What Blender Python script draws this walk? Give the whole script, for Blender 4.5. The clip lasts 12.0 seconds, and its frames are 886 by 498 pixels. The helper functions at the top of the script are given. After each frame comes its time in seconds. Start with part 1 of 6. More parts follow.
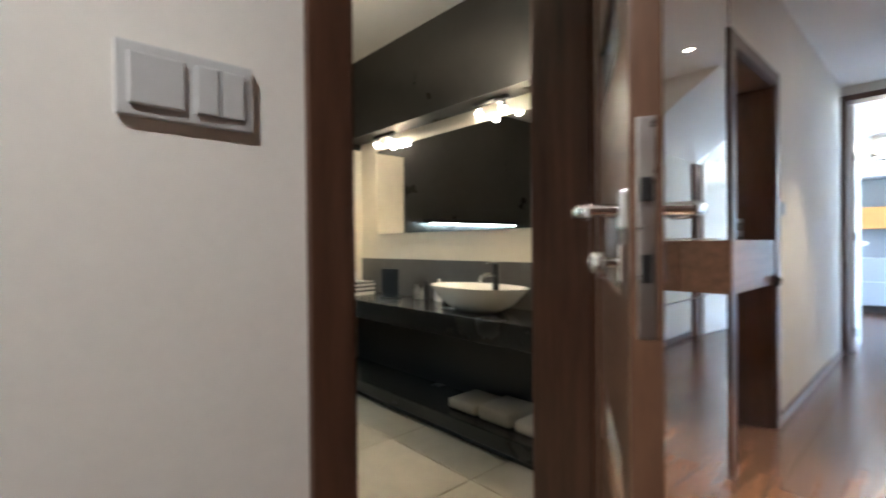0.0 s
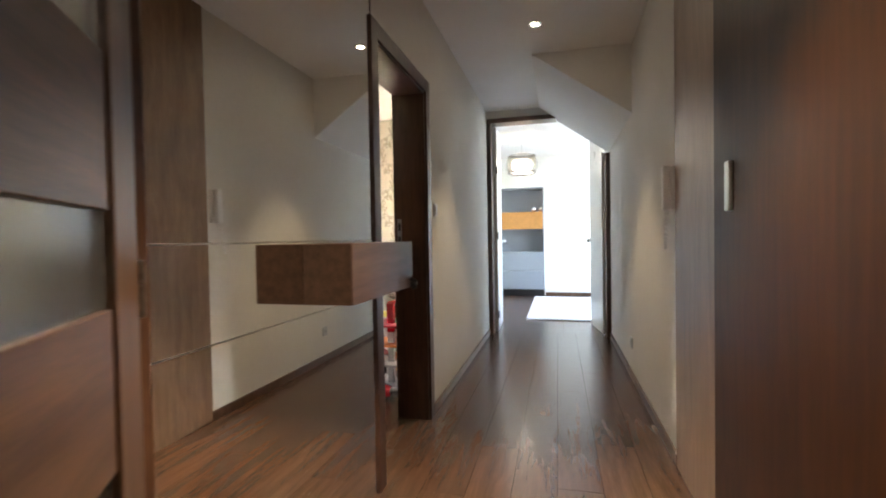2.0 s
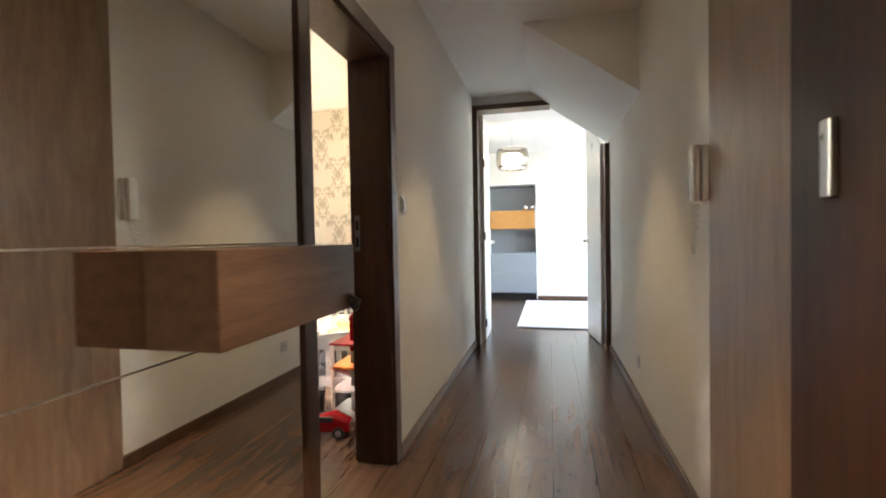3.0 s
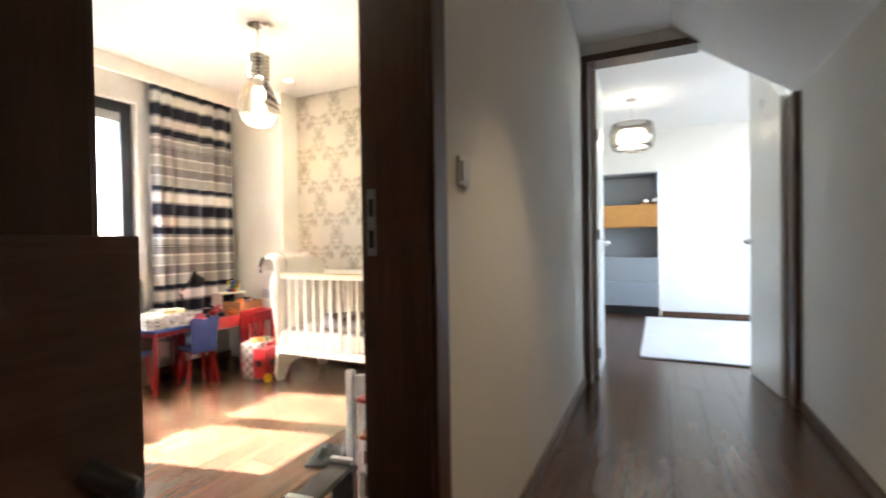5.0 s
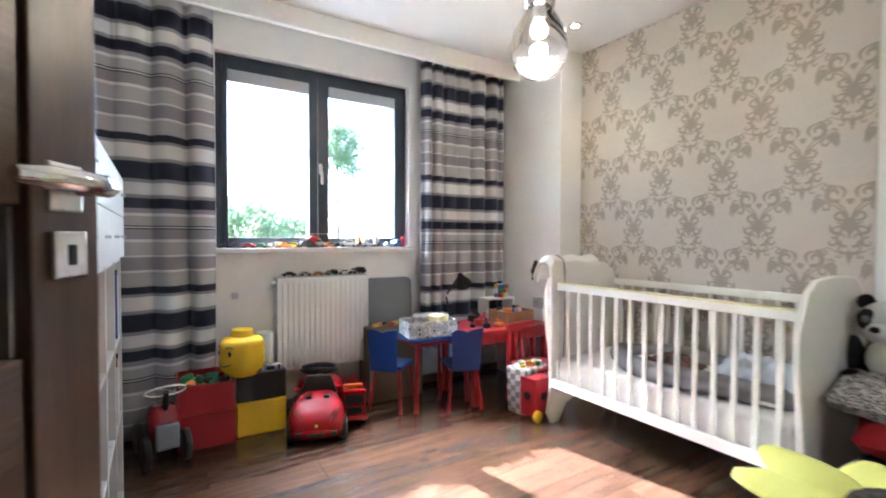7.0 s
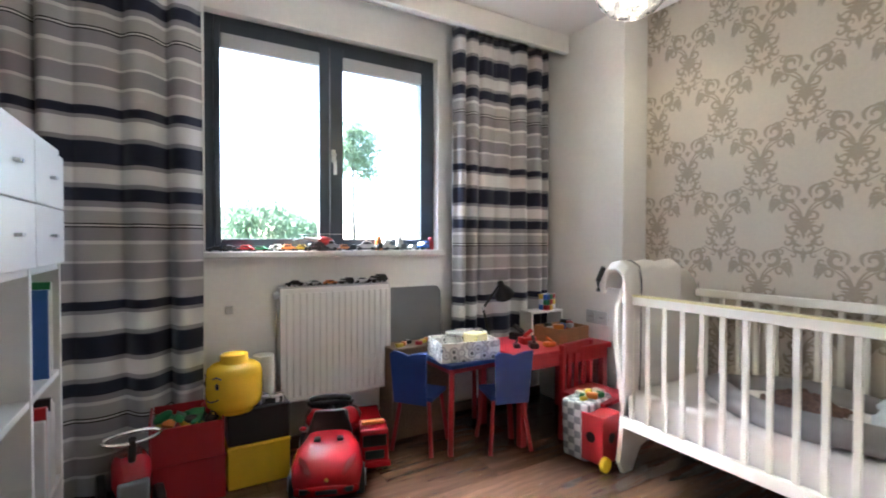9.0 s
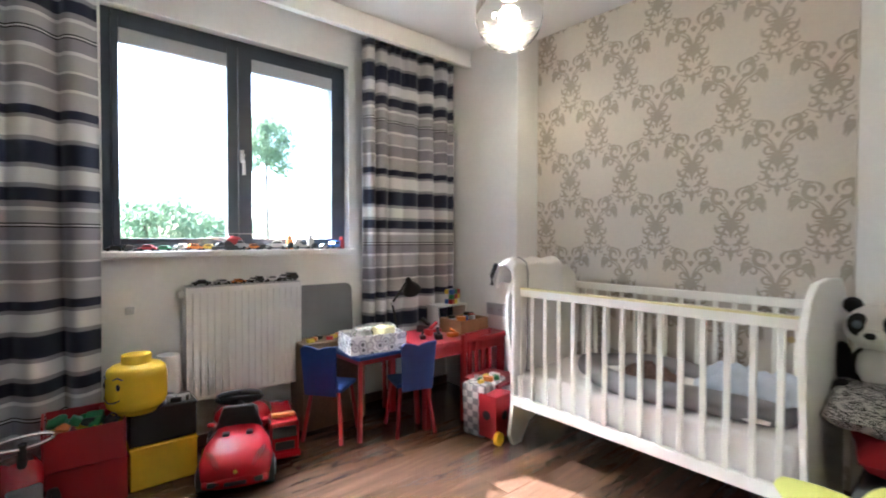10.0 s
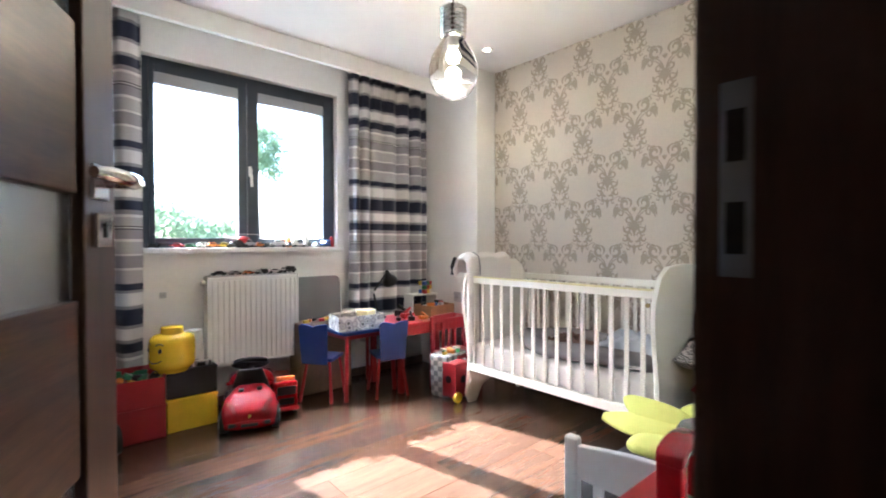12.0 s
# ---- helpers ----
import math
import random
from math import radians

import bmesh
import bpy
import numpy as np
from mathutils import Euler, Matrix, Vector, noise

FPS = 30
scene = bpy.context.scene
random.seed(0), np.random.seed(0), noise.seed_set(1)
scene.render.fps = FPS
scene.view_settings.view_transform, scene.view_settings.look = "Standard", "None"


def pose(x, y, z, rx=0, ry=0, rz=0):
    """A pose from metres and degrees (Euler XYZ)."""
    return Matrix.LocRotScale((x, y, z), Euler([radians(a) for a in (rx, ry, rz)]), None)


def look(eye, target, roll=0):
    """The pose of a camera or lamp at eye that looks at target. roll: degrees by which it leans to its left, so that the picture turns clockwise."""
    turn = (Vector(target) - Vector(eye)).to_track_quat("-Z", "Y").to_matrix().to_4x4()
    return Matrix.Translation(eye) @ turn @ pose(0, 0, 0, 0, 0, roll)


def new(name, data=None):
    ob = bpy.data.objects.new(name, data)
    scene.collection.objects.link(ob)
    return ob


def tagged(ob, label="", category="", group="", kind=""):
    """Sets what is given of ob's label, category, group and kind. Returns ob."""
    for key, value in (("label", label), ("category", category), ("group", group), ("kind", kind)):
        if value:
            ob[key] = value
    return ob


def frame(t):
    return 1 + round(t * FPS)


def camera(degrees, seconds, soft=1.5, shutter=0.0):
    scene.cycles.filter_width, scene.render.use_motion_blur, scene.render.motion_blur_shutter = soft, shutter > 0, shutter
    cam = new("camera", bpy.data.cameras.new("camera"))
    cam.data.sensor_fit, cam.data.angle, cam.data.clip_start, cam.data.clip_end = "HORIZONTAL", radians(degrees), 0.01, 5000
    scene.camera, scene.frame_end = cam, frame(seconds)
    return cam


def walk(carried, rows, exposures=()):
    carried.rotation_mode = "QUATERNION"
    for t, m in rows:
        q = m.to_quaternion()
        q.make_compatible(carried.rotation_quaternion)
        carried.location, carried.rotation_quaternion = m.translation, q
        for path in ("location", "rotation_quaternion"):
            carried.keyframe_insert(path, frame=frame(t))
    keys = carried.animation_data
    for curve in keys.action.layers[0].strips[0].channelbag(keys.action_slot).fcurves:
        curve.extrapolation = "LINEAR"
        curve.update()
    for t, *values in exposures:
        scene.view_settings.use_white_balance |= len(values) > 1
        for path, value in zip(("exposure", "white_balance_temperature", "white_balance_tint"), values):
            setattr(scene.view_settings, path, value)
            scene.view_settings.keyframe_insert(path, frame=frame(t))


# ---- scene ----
cam = camera(88.3, 12.0, 1.9, 0.5)
EXPOSURES = [(0, 5.65, 5550, 10), (0.5, 5.7, 5600, 10), (1.0, 5.45, 5850, 10), (1.5, 5.0, 6000, 10), (2.0, 4.8, 6500, 10), (2.7, 4.8, 6900, 10), (4.5, 4.5, 6900, 10), (5.2, 4.3, 6400, 10), (5.6, 4.0, 6100, 10), (6.0, 3.45, 5500, 10), (6.5, 3.6, 5250, 10), (9.5, 3.2, 5350, 10), (10, 3.3, 5350, 10), (11, 3.45, 5300, 10), (12, 3.55, 5300, 10)]
PATH = [
    (0, (0.161, 0.077, 1.065), (1.507, 1.556, 1.046), -0.6),
    (0.5, (0.166, -0.028, 1.086), (1.794, 1.134, 1.063), -0.8),
    (1, (0.282, -0.079, 1.097), (2.096, 0.763, 1.063), -0.9),
    (1.5, (0.466, -0.045, 1.091), (2.366, 0.58, 1.052), -0.9),
    (2, (0.682, -0.03, 1.079), (2.621, 0.459, 1.034), -1.0),
    (2.5, (0.941, -0.023, 1.083), (2.889, 0.432, 1.037), -1.0),
    (4.5, (2.063, 0.116, 1.074), (3.978, 0.691, 1.03), -1.3),
    (5, (2.288, 0.222, 1.062), (4.098, 1.08, 1.032), -0.9),
    (5.5, (2.46, 0.366, 1.085), (4.072, 1.55, 1.041), -0.5),
    (6, (2.658, 0.568, 1.086), (4.011, 2.04, 1.04), -0.2),
    (6.5, (2.814, 0.774, 1.091), (3.992, 2.39, 1.051), 0.0),
    (7, (2.965, 0.982, 1.1), (4.026, 2.676, 1.05), 0.2),
    (7.2, (3.009, 1.066, 1.098), (4.026, 2.785, 1.051), 0.2),
    (8.8, (3.134, 1.531, 1.083), (4.117, 3.273, 1.049), 0.1),
    (9, (3.146, 1.508, 1.088), (4.15, 3.237, 1.051), 0.1),
    (9.5, (3.155, 1.419, 1.086), (4.298, 3.059, 1.049), 0.1),
    (10, (3.104, 1.317, 1.092), (4.391, 2.847, 1.05), 0.1),
    (10.5, (3.034, 1.201, 1.082), (4.411, 2.651, 1.043), 0.0),
    (11, (2.968, 1.1, 1.077), (4.382, 2.514, 1.026), -0.1),
    (11.5, (2.869, 0.955, 1.075), (4.275, 2.376, 1.027), -0.1),
    (12, (2.816, 0.757, 1.06), (4.133, 2.261, 1.034), -0.1),
]
walk(cam, [(t, look(eye, target, roll)) for t, eye, target, roll in PATH], EXPOSURES)


# ---- world and light ----
world = bpy.data.worlds.new("sky")
scene.world = world
world.use_nodes = True
wn = world.node_tree
sky = wn.nodes.new("ShaderNodeTexSky")
sky.sky_type = "NISHITA"
sky.sun_disc = False
SUN_DIR = Vector((-0.22, 1.0, 0.86)).normalized()
sky.sun_elevation = math.asin(SUN_DIR.z)
sky.sun_rotation = math.atan2(SUN_DIR.x, SUN_DIR.y)
wn.links.new(sky.outputs[0], wn.nodes["Background"].inputs[0])
wn.nodes["Background"].inputs[1].default_value = 0.15
sun = new("sun", bpy.data.lights.new("sun", "SUN"))
sun.data.energy, sun.data.angle, sun.data.color = 5.0, radians(0.6), (1.0, 0.96, 0.9)
sun.matrix_world = look(SUN_DIR * 40, (0, 0, 0))


def area_lamp(name, m, w, h, watts, colour):
    ob = new(name, bpy.data.lights.new(name, "AREA"))
    ob.data.shape, ob.data.size, ob.data.size_y, ob.data.energy, ob.data.color = "RECTANGLE", w, h, watts, colour
    ob.matrix_world = m
    return ob


def spot_lamp(name, eye, target, watts, colour, degrees=100, size=0.03):
    ob = new(name, bpy.data.lights.new(name, "SPOT"))
    ob.data.energy, ob.data.color, ob.data.spot_size, ob.data.spot_blend, ob.data.shadow_soft_size = watts, colour, radians(degrees), 0.6, size
    ob.matrix_world = look(eye, target)
    return ob


def bulb_lamp(name, eye, watts, colour, size=0.03):
    ob = new(name, bpy.data.lights.new(name, "POINT"))
    ob.data.energy, ob.data.color, ob.data.shadow_soft_size = watts, colour, size
    ob.matrix_world = pose(*eye)
    return ob


# area lamp added for the sky's light, in an unseen window of the bright room
area_lamp("far_room_daylight_fill", look((7.6, -2.35, 1.5), (7.6, 2, 1.2)), 2.2, 1.9, 2.9, (0.88, 0.95, 1.0))
WARM = (1.0, 0.78, 0.5)
spot_lamp("hall_spot_lamp", (3.78, 0.1, 2.45), (3.78, 0.1, 0), 2.6, WARM, 70)
# two added fill lamps that brighten wardrobe, floor and the near walls
spot_lamp("hall_back_fill_lamp", (1.65, 0.0, 2.45), (1.65, 0, 0), 12.0, WARM, 68)
spot_lamp("hall_end_fill_lamp", (-0.7, 0.0, 2.45), (-0.7, 0, 0), 2.8, (1.0, 0.9, 0.75), 140)
spot_lamp("room_spot_lamp", (5.2, 3.0, 2.40), (5.2, 3.0, 0), 1.1, WARM)
bulb_lamp("pendant_bulb_lamp", (4.36, 2.44, 1.9), 0.6, WARM)
bulb_lamp("far_pendant_bulb_lamp", (7.6, 0.48, 2.14), 2, WARM)
spot_lamp("bath_mirror_lamp", (2.14, 2.95, 1.86), (2.26, 2.8, 1.4), 0.7, WARM, 150)
spot_lamp("bath_bulkhead_lamp", (2.12, 1.85, 1.9), (2.12, 1.85, 0), 0.62, WARM, 150)
# added fill light without a fixture, brightens the bathroom
bulb_lamp("bath_fill_lamp", (1.0, 2.2, 2.3), 0.42, WARM)


# ---- materials ----
class Nodes:
    def __init__(self, name):
        self.mat = bpy.data.materials.new(name)
        self.mat.use_nodes = True
        self.tree = self.mat.node_tree
        self.shader = self.tree.nodes["Principled BSDF"]

    def add(self, kind, inputs=None, **settings):
        n = self.tree.nodes.new("ShaderNode" + kind)
        for k, v in settings.items():
            setattr(n, k, v)
        for k, v in (inputs or {}).items():
            self.put(n.inputs[k], v)
        return n

    def put(self, socket, v):
        if isinstance(v, bpy.types.NodeSocket):
            self.tree.links.new(v, socket)
        else:
            socket.default_value = v

    def set(self, **kw):
        for k, v in kw.items():
            self.put(self.shader.inputs[k.replace("_", " ")], v)

    def coords(self, scale=(1, 1, 1), generated=False, turn=(0, 0, 0)):
        tc = self.add("TexCoord")
        m = self.add("Mapping", {"Vector": tc.outputs["Generated" if generated else "Object"], "Scale": scale, "Rotation": turn})
        return m.outputs[0]

    def noise(self, vector, scale, detail=4.0, rough=0.55):
        return self.add("TexNoise", {"Vector": vector, "Scale": scale, "Detail": detail, "Roughness": rough}).outputs[0]

    def ramp(self, fac, stops):
        n = self.add("ValToRGB", {"Fac": fac})
        e = n.color_ramp.elements
        while len(e) < len(stops):
            e.new(0.5)
        for el, (p, c) in zip(e, stops):
            el.position, el.color = p, (*c, 1) if len(c) == 3 else c
        return n.outputs[0]

    def maths(self, op, a, b=0.0, c=0.0):
        n = self.add("Math", operation=op)
        for i, v in enumerate((a, b, c)):
            self.put(n.inputs[i], v)
        return n.outputs[0]

    def mix(self, fac, a, b, blend="MIX"):
        n = self.add("Mix", data_type="RGBA", blend_type=blend)
        self.put(n.inputs["Factor"], fac)
        for s, v in ((n.inputs[6], a), (n.inputs[7], b)):
            self.put(s, (*v, 1) if isinstance(v, tuple) and len(v) == 3 else v)
        return n.outputs[2]

    def bump(self, height, strength=0.2, distance=0.002):
        n = self.add("Bump", {"Height": height, "Strength": strength, "Distance": distance})
        self.tree.links.new(n.outputs[0], self.shader.inputs["Normal"])


def paint(name, colour, rough=0.6, grain=0.04, bump=0.15, scale=60.0, metal=0.0, coat=0.0):
    """A painted or moulded surface with fine grain and faint soiling."""
    n = Nodes(name)
    v = n.coords()
    a, b = n.noise(v, scale), n.noise(v, 2.3, 5)
    low = tuple(max(0, c * (1 - 2.2 * grain)) for c in colour)
    high = tuple(min(1, c * (1 + grain)) for c in colour)
    both = n.maths("MULTIPLY_ADD", a, 0.4, n.maths("MULTIPLY", b, 0.6))
    n.set(Base_Color=n.ramp(both, [(0.3, low), (0.7, high)]), Roughness=n.maths("MULTIPLY_ADD", b, 0.16, rough - 0.08), Metallic=metal, Coat_Weight=coat)
    n.bump(a, bump, 0.001)
    return n.mat


def wood(name, dark, light, rough=0.35, along="x", stretch=14.0, coat=0.0, scale=6.0, per_piece=0.35):
    """Veneer or laminate with grain along one axis."""
    n = Nodes(name)
    s = {"x": (1, stretch, stretch), "y": (stretch, 1, stretch), "z": (stretch, stretch, 1)}[along]
    info = n.add("ObjectInfo")
    tc = n.add("TexCoord")
    shift = n.add("VectorMath", {0: tc.outputs["Object"], 1: (0, 0, 0)}, operation="ADD")
    rnd = n.add("CombineXYZ", {0: n.maths("MULTIPLY", info.outputs["Random"], 37.0), 1: n.maths("MULTIPLY", info.outputs["Random"], 19.0), 2: n.maths("MULTIPLY", info.outputs["Random"], 23.0)})
    n.tree.links.new(rnd.outputs[0], shift.inputs[1])
    v = n.add("Mapping", {"Vector": shift.outputs[0], "Scale": s}).outputs[0]
    warp = n.noise(shift.outputs[0], 1.4, 3)
    wv = n.add("VectorMath", {0: v, 1: (0, 0, 0)}, operation="ADD")
    wc = n.add("CombineXYZ", {0: n.maths("MULTIPLY", warp, 1.2), 1: n.maths("MULTIPLY", warp, 1.2), 2: n.maths("MULTIPLY", warp, 1.2)})
    n.tree.links.new(wc.outputs[0], wv.inputs[1])
    g = n.noise(wv.outputs[0], scale * 0.35, 6, 0.6)
    f = n.noise(v, scale * 3, 4, 0.7)
    k = n.maths("MULTIPLY_ADD", f, 0.35, n.maths("MULTIPLY", g, 0.65))
    base = n.ramp(k, [(0.34, dark), (0.52, tuple((a + b) / 2 for a, b in zip(dark, light))), (0.68, light)])
    hsv = n.add("HueSaturation", {"Color": base, "Value": n.maths("MULTIPLY_ADD", info.outputs["Random"], per_piece, 1 - per_piece / 2)})
    n.set(Base_Color=hsv.outputs[0], Roughness=n.maths("MULTIPLY_ADD", f, 0.15, rough - 0.07), Coat_Weight=coat, Coat_Roughness=0.12)
    n.bump(f, 0.12, 0.0006)
    return n.mat


def glow(name, colour, strength):
    n = Nodes(name)
    n.set(Base_Color=(*colour, 1), Emission_Color=(*colour, 1), Emission_Strength=strength)
    return n.mat


def metal(name, colour, rough=0.2):
    n = Nodes(name)
    v = n.coords((1, 1, 1))
    n.set(Base_Color=(*colour, 1), Metallic=1.0, Roughness=n.maths("MULTIPLY_ADD", n.noise(v, 40), 0.12, rough - 0.05))
    return n.mat


def glass(name, colour=(1, 1, 1), rough=0.0, ior=1.45):
    n = Nodes(name)
    n.set(Base_Color=(*colour, 1), Transmission_Weight=1.0, Roughness=rough, IOR=ior)
    return n.mat


WALL = paint("wall_paint", (0.74, 0.71, 0.66), 0.75, 0.03, 0.3, 45)
ROOMWALL = paint("room_wall_paint", (0.84, 0.82, 0.78), 0.75, 0.03, 0.25, 45)
CEIL = paint("ceiling_paint", (0.86, 0.85, 0.83), 0.85, 0.02, 0.15, 60)
WHITE = paint("white_lacquer", (0.82, 0.81, 0.78), 0.3, 0.02, 0.03, 30)
PVCWHITE = paint("white_plastic", (0.8, 0.79, 0.76), 0.35, 0.02, 0.03, 30)
DOORWOOD = wood("dark_walnut_frame", (0.045, 0.02, 0.012), (0.12, 0.058, 0.035), 0.35, "z", 16)
LEAFWOOD = wood("walnut_leaf", (0.06, 0.03, 0.018), (0.16, 0.085, 0.05), 0.33, "z", 12)
LEAFCROSS = wood("walnut_leaf_cross", (0.05, 0.025, 0.015), (0.17, 0.09, 0.055), 0.33, "x", 10)
WARDROBE = wood("mahogany_wardrobe", (0.018, 0.007, 0.0035), (0.055, 0.021, 0.009), 0.45, "z", 16)
WARDROBE.node_tree.nodes["Principled BSDF"].inputs["Specular IOR Level"].default_value = 0.3
WARDEND = wood("walnut_wardrobe_end", (0.15, 0.085, 0.05), (0.28, 0.175, 0.11), 0.38, "z", 10)
FLOORWOOD = wood("walnut_laminate", (0.054, 0.027, 0.0165), (0.125, 0.064, 0.038), 0.24, "x", 14, 0.05, 5.0, 0.35)
DRAWERWOOD = wood("drawer_walnut", (0.045, 0.024, 0.017), (0.13, 0.075, 0.055), 0.35, "x", 14)
CHROME = metal("chrome", (0.8, 0.8, 0.8), 0.1)
STEEL = metal("brushed_steel", (0.6, 0.6, 0.6), 0.28)
MIRROR = metal("mirror_silver", (0.88, 0.88, 0.86), 0.0)
MIRROR.node_tree.nodes["Principled BSDF"].inputs["Roughness"].default_value = 0.0
for link in list(MIRROR.node_tree.links):
    if link.to_socket.name == "Roughness":
        MIRROR.node_tree.links.remove(link)
GLASS = glass("clear_glass")
FROST = glass("frosted_glass", (0.9, 0.93, 0.92), 0.25)
ANTHRACITE = paint("anthracite_pvc", (0.032, 0.042, 0.058), 0.4, 0.05, 0.1, 80)
BLACK = paint("black_plastic", (0.012, 0.012, 0.013), 0.35, 0.1, 0.05, 60)
DARKTILE = paint("dark_tile", (0.03, 0.028, 0.024), 0.3, 0.15, 0.1, 12)
BEIGETILE = paint("beige_tile", (0.42, 0.37, 0.28), 0.3, 0.08, 0.08, 8)
GREY = paint("grey_lacquer", (0.28, 0.3, 0.33), 0.35, 0.03, 0.05, 30)
ORANGE = paint("orange_oak", (0.55, 0.26, 0.08), 0.4, 0.1, 0.05, 20)
RED = paint("red_paint", (0.36, 0.014, 0.018), 0.35, 0.06, 0.04, 30)
REDGLOSS = paint("red_gloss", (0.36, 0.008, 0.015), 0.18, 0.05, 0.02, 30, 0.0, 0.5)
BLUE = paint("blue_paint", (0.014, 0.045, 0.2), 0.4, 0.06, 0.04, 30)
YELLOW = paint("yellow_plastic", (0.85, 0.55, 0.02), 0.25, 0.04, 0.02, 30)
LIME = paint("lime_plush", (0.78, 0.79, 0.2), 0.9, 0.06, 0.6, 220)
RUG = paint("pale_rug", (0.72, 0.72, 0.76), 0.95, 0.05, 0.8, 300)


# ---- building ----
def part(name, bm, material, parent=None, label="", smooth=None):
    """Links a bmesh as one mesh object, under a thing or a part."""
    me = bpy.data.meshes.new(name)
    bmesh.ops.recalc_face_normals(bm, faces=bm.faces)
    bm.to_mesh(me)
    bm.free()
    for m in material if isinstance(material, (list, tuple)) else [material]:
        me.materials.append(m)
    if smooth:
        me.shade_smooth()
        me.set_sharp_from_angle(angle=radians(smooth))
    ob = new(name, me)
    if parent:
        ob.parent = parent
    return tagged(ob, label)


def thing(name, m, label, category, group=""):
    ob = new(name)
    ob.matrix_basis = m
    return tagged(ob, label, category, group)


def box(x0, y0, z0, x1, y1, z1, bevel=0.0, seg=2, bm=None, index=0):
    b = bmesh.new()
    bmesh.ops.create_cube(b, size=1)
    bmesh.ops.scale(b, vec=(x1 - x0, y1 - y0, z1 - z0), verts=b.verts)
    bmesh.ops.translate(b, vec=((x0 + x1) / 2, (y0 + y1) / 2, (z0 + z1) / 2), verts=b.verts)
    if bevel:
        bmesh.ops.bevel(b, geom=b.edges[:], offset=bevel, segments=seg, profile=0.6, affect="EDGES")
    return merged(bm, b, index)


def merged(bm, b, index=0):
    if index:
        for f in b.faces:
            f.material_index = index
    if bm is None:
        return b
    me = bpy.data.meshes.new("tmp")
    b.to_mesh(me)
    b.free()
    bm.from_mesh(me)
    bpy.data.meshes.remove(me)
    return bm


def cyl(p, q, r0, r1=None, n=16, bevel=0.0, bm=None, index=0):
    p, q = Vector(p), Vector(q)
    b = bmesh.new()
    bmesh.ops.create_cone(b, cap_ends=True, segments=n, radius1=r0, radius2=r0 if r1 is None else r1, depth=(q - p).length)
    if bevel:
        caps = [e for e in b.edges if len([f for f in e.link_faces if len(f.verts) > 4]) == 1]
        bmesh.ops.bevel(b, geom=caps, offset=bevel, segments=2, profile=0.6, affect="EDGES")
    m = Matrix.Translation((p + q) / 2) @ (q - p).to_track_quat("Z", "Y").to_matrix().to_4x4()
    bmesh.ops.transform(b, matrix=m, verts=b.verts)
    return merged(bm, b, index)


def ball(c, r, n=16, bm=None, scale=(1, 1, 1), index=0):
    b = bmesh.new()
    bmesh.ops.create_uvsphere(b, u_segments=n, v_segments=max(6, n // 2), radius=r)
    bmesh.ops.scale(b, vec=scale, verts=b.verts)
    bmesh.ops.translate(b, vec=c, verts=b.verts)
    return merged(bm, b, index)


def lathe(profile, n=32, bm=None, at=(0, 0, 0), index=0):
    """Turns (radius, height) pairs about the z axis."""
    b = bmesh.new()
    rings = []
    for r, z in profile:
        rings.append([b.verts.new((at[0] + r * math.cos(2 * math.pi * i / n), at[1] + r * math.sin(2 * math.pi * i / n), at[2] + z)) for i in range(n)])
    for a, c in zip(rings, rings[1:]):
        for i in range(n):
            b.faces.new((a[i], a[(i + 1) % n], c[(i + 1) % n], c[i]))
    bmesh.ops.remove_doubles(b, verts=b.verts, dist=1e-5)
    return merged(bm, b, index)


def prism(points, thick, axis="z", at=0.0, bevel=0.0, bm=None, index=0):
    """A flat outline given thickness along an axis, from at to at + thick."""
    b = bmesh.new()
    put = {"z": lambda u, v, w: (u, v, w), "x": lambda u, v, w: (w, u, v), "y": lambda u, v, w: (u, w, v)}[axis]
    lo = [b.verts.new(put(u, v, at)) for u, v in points]
    hi = [b.verts.new(put(u, v, at + thick)) for u, v in points]
    b.faces.new(lo)
    b.faces.new(hi[::-1])
    n = len(points)
    for i in range(n):
        b.faces.new((lo[i], lo[(i + 1) % n], hi[(i + 1) % n], hi[i]))
    bmesh.ops.recalc_face_normals(b, faces=b.faces)
    if bevel:
        rim = [e for e in b.edges if any(len(f.verts) == n for f in e.link_faces)]
        bmesh.ops.bevel(b, geom=rim, offset=bevel, segments=2, profile=0.6, affect="EDGES")
    return merged(bm, b, index)


def tube(points, r, n=8, bm=None, index=0, closed=False):
    """A round rod through points."""
    b = bmesh.new()
    pts = [Vector(p) for p in points]
    rings = []
    for i, p in enumerate(pts):
        a = pts[i - 1] if i or closed else p
        c = pts[(i + 1) % len(pts)] if i < len(pts) - 1 or closed else p
        q = (c - a).to_track_quat("Z", "Y")
        rr = r[i] if isinstance(r, (list, tuple)) else r
        rings.append([b.verts.new(p + q @ Vector((rr * math.cos(2 * math.pi * k / n), rr * math.sin(2 * math.pi * k / n), 0))) for k in range(n)])
    pairs = list(zip(rings, rings[1:])) + ([(rings[-1], rings[0])] if closed else [])
    for u, v in pairs:
        for k in range(n):
            b.faces.new((u[k], u[(k + 1) % n], v[(k + 1) % n], v[k]))
    if not closed:
        b.faces.new(rings[0])
        b.faces.new(rings[-1])
    return merged(bm, b, index)


def setting(name, bm, material, label, category, smooth=None):
    return tagged(part(name, bm, material, None, label, smooth), label, category, "", "structure")


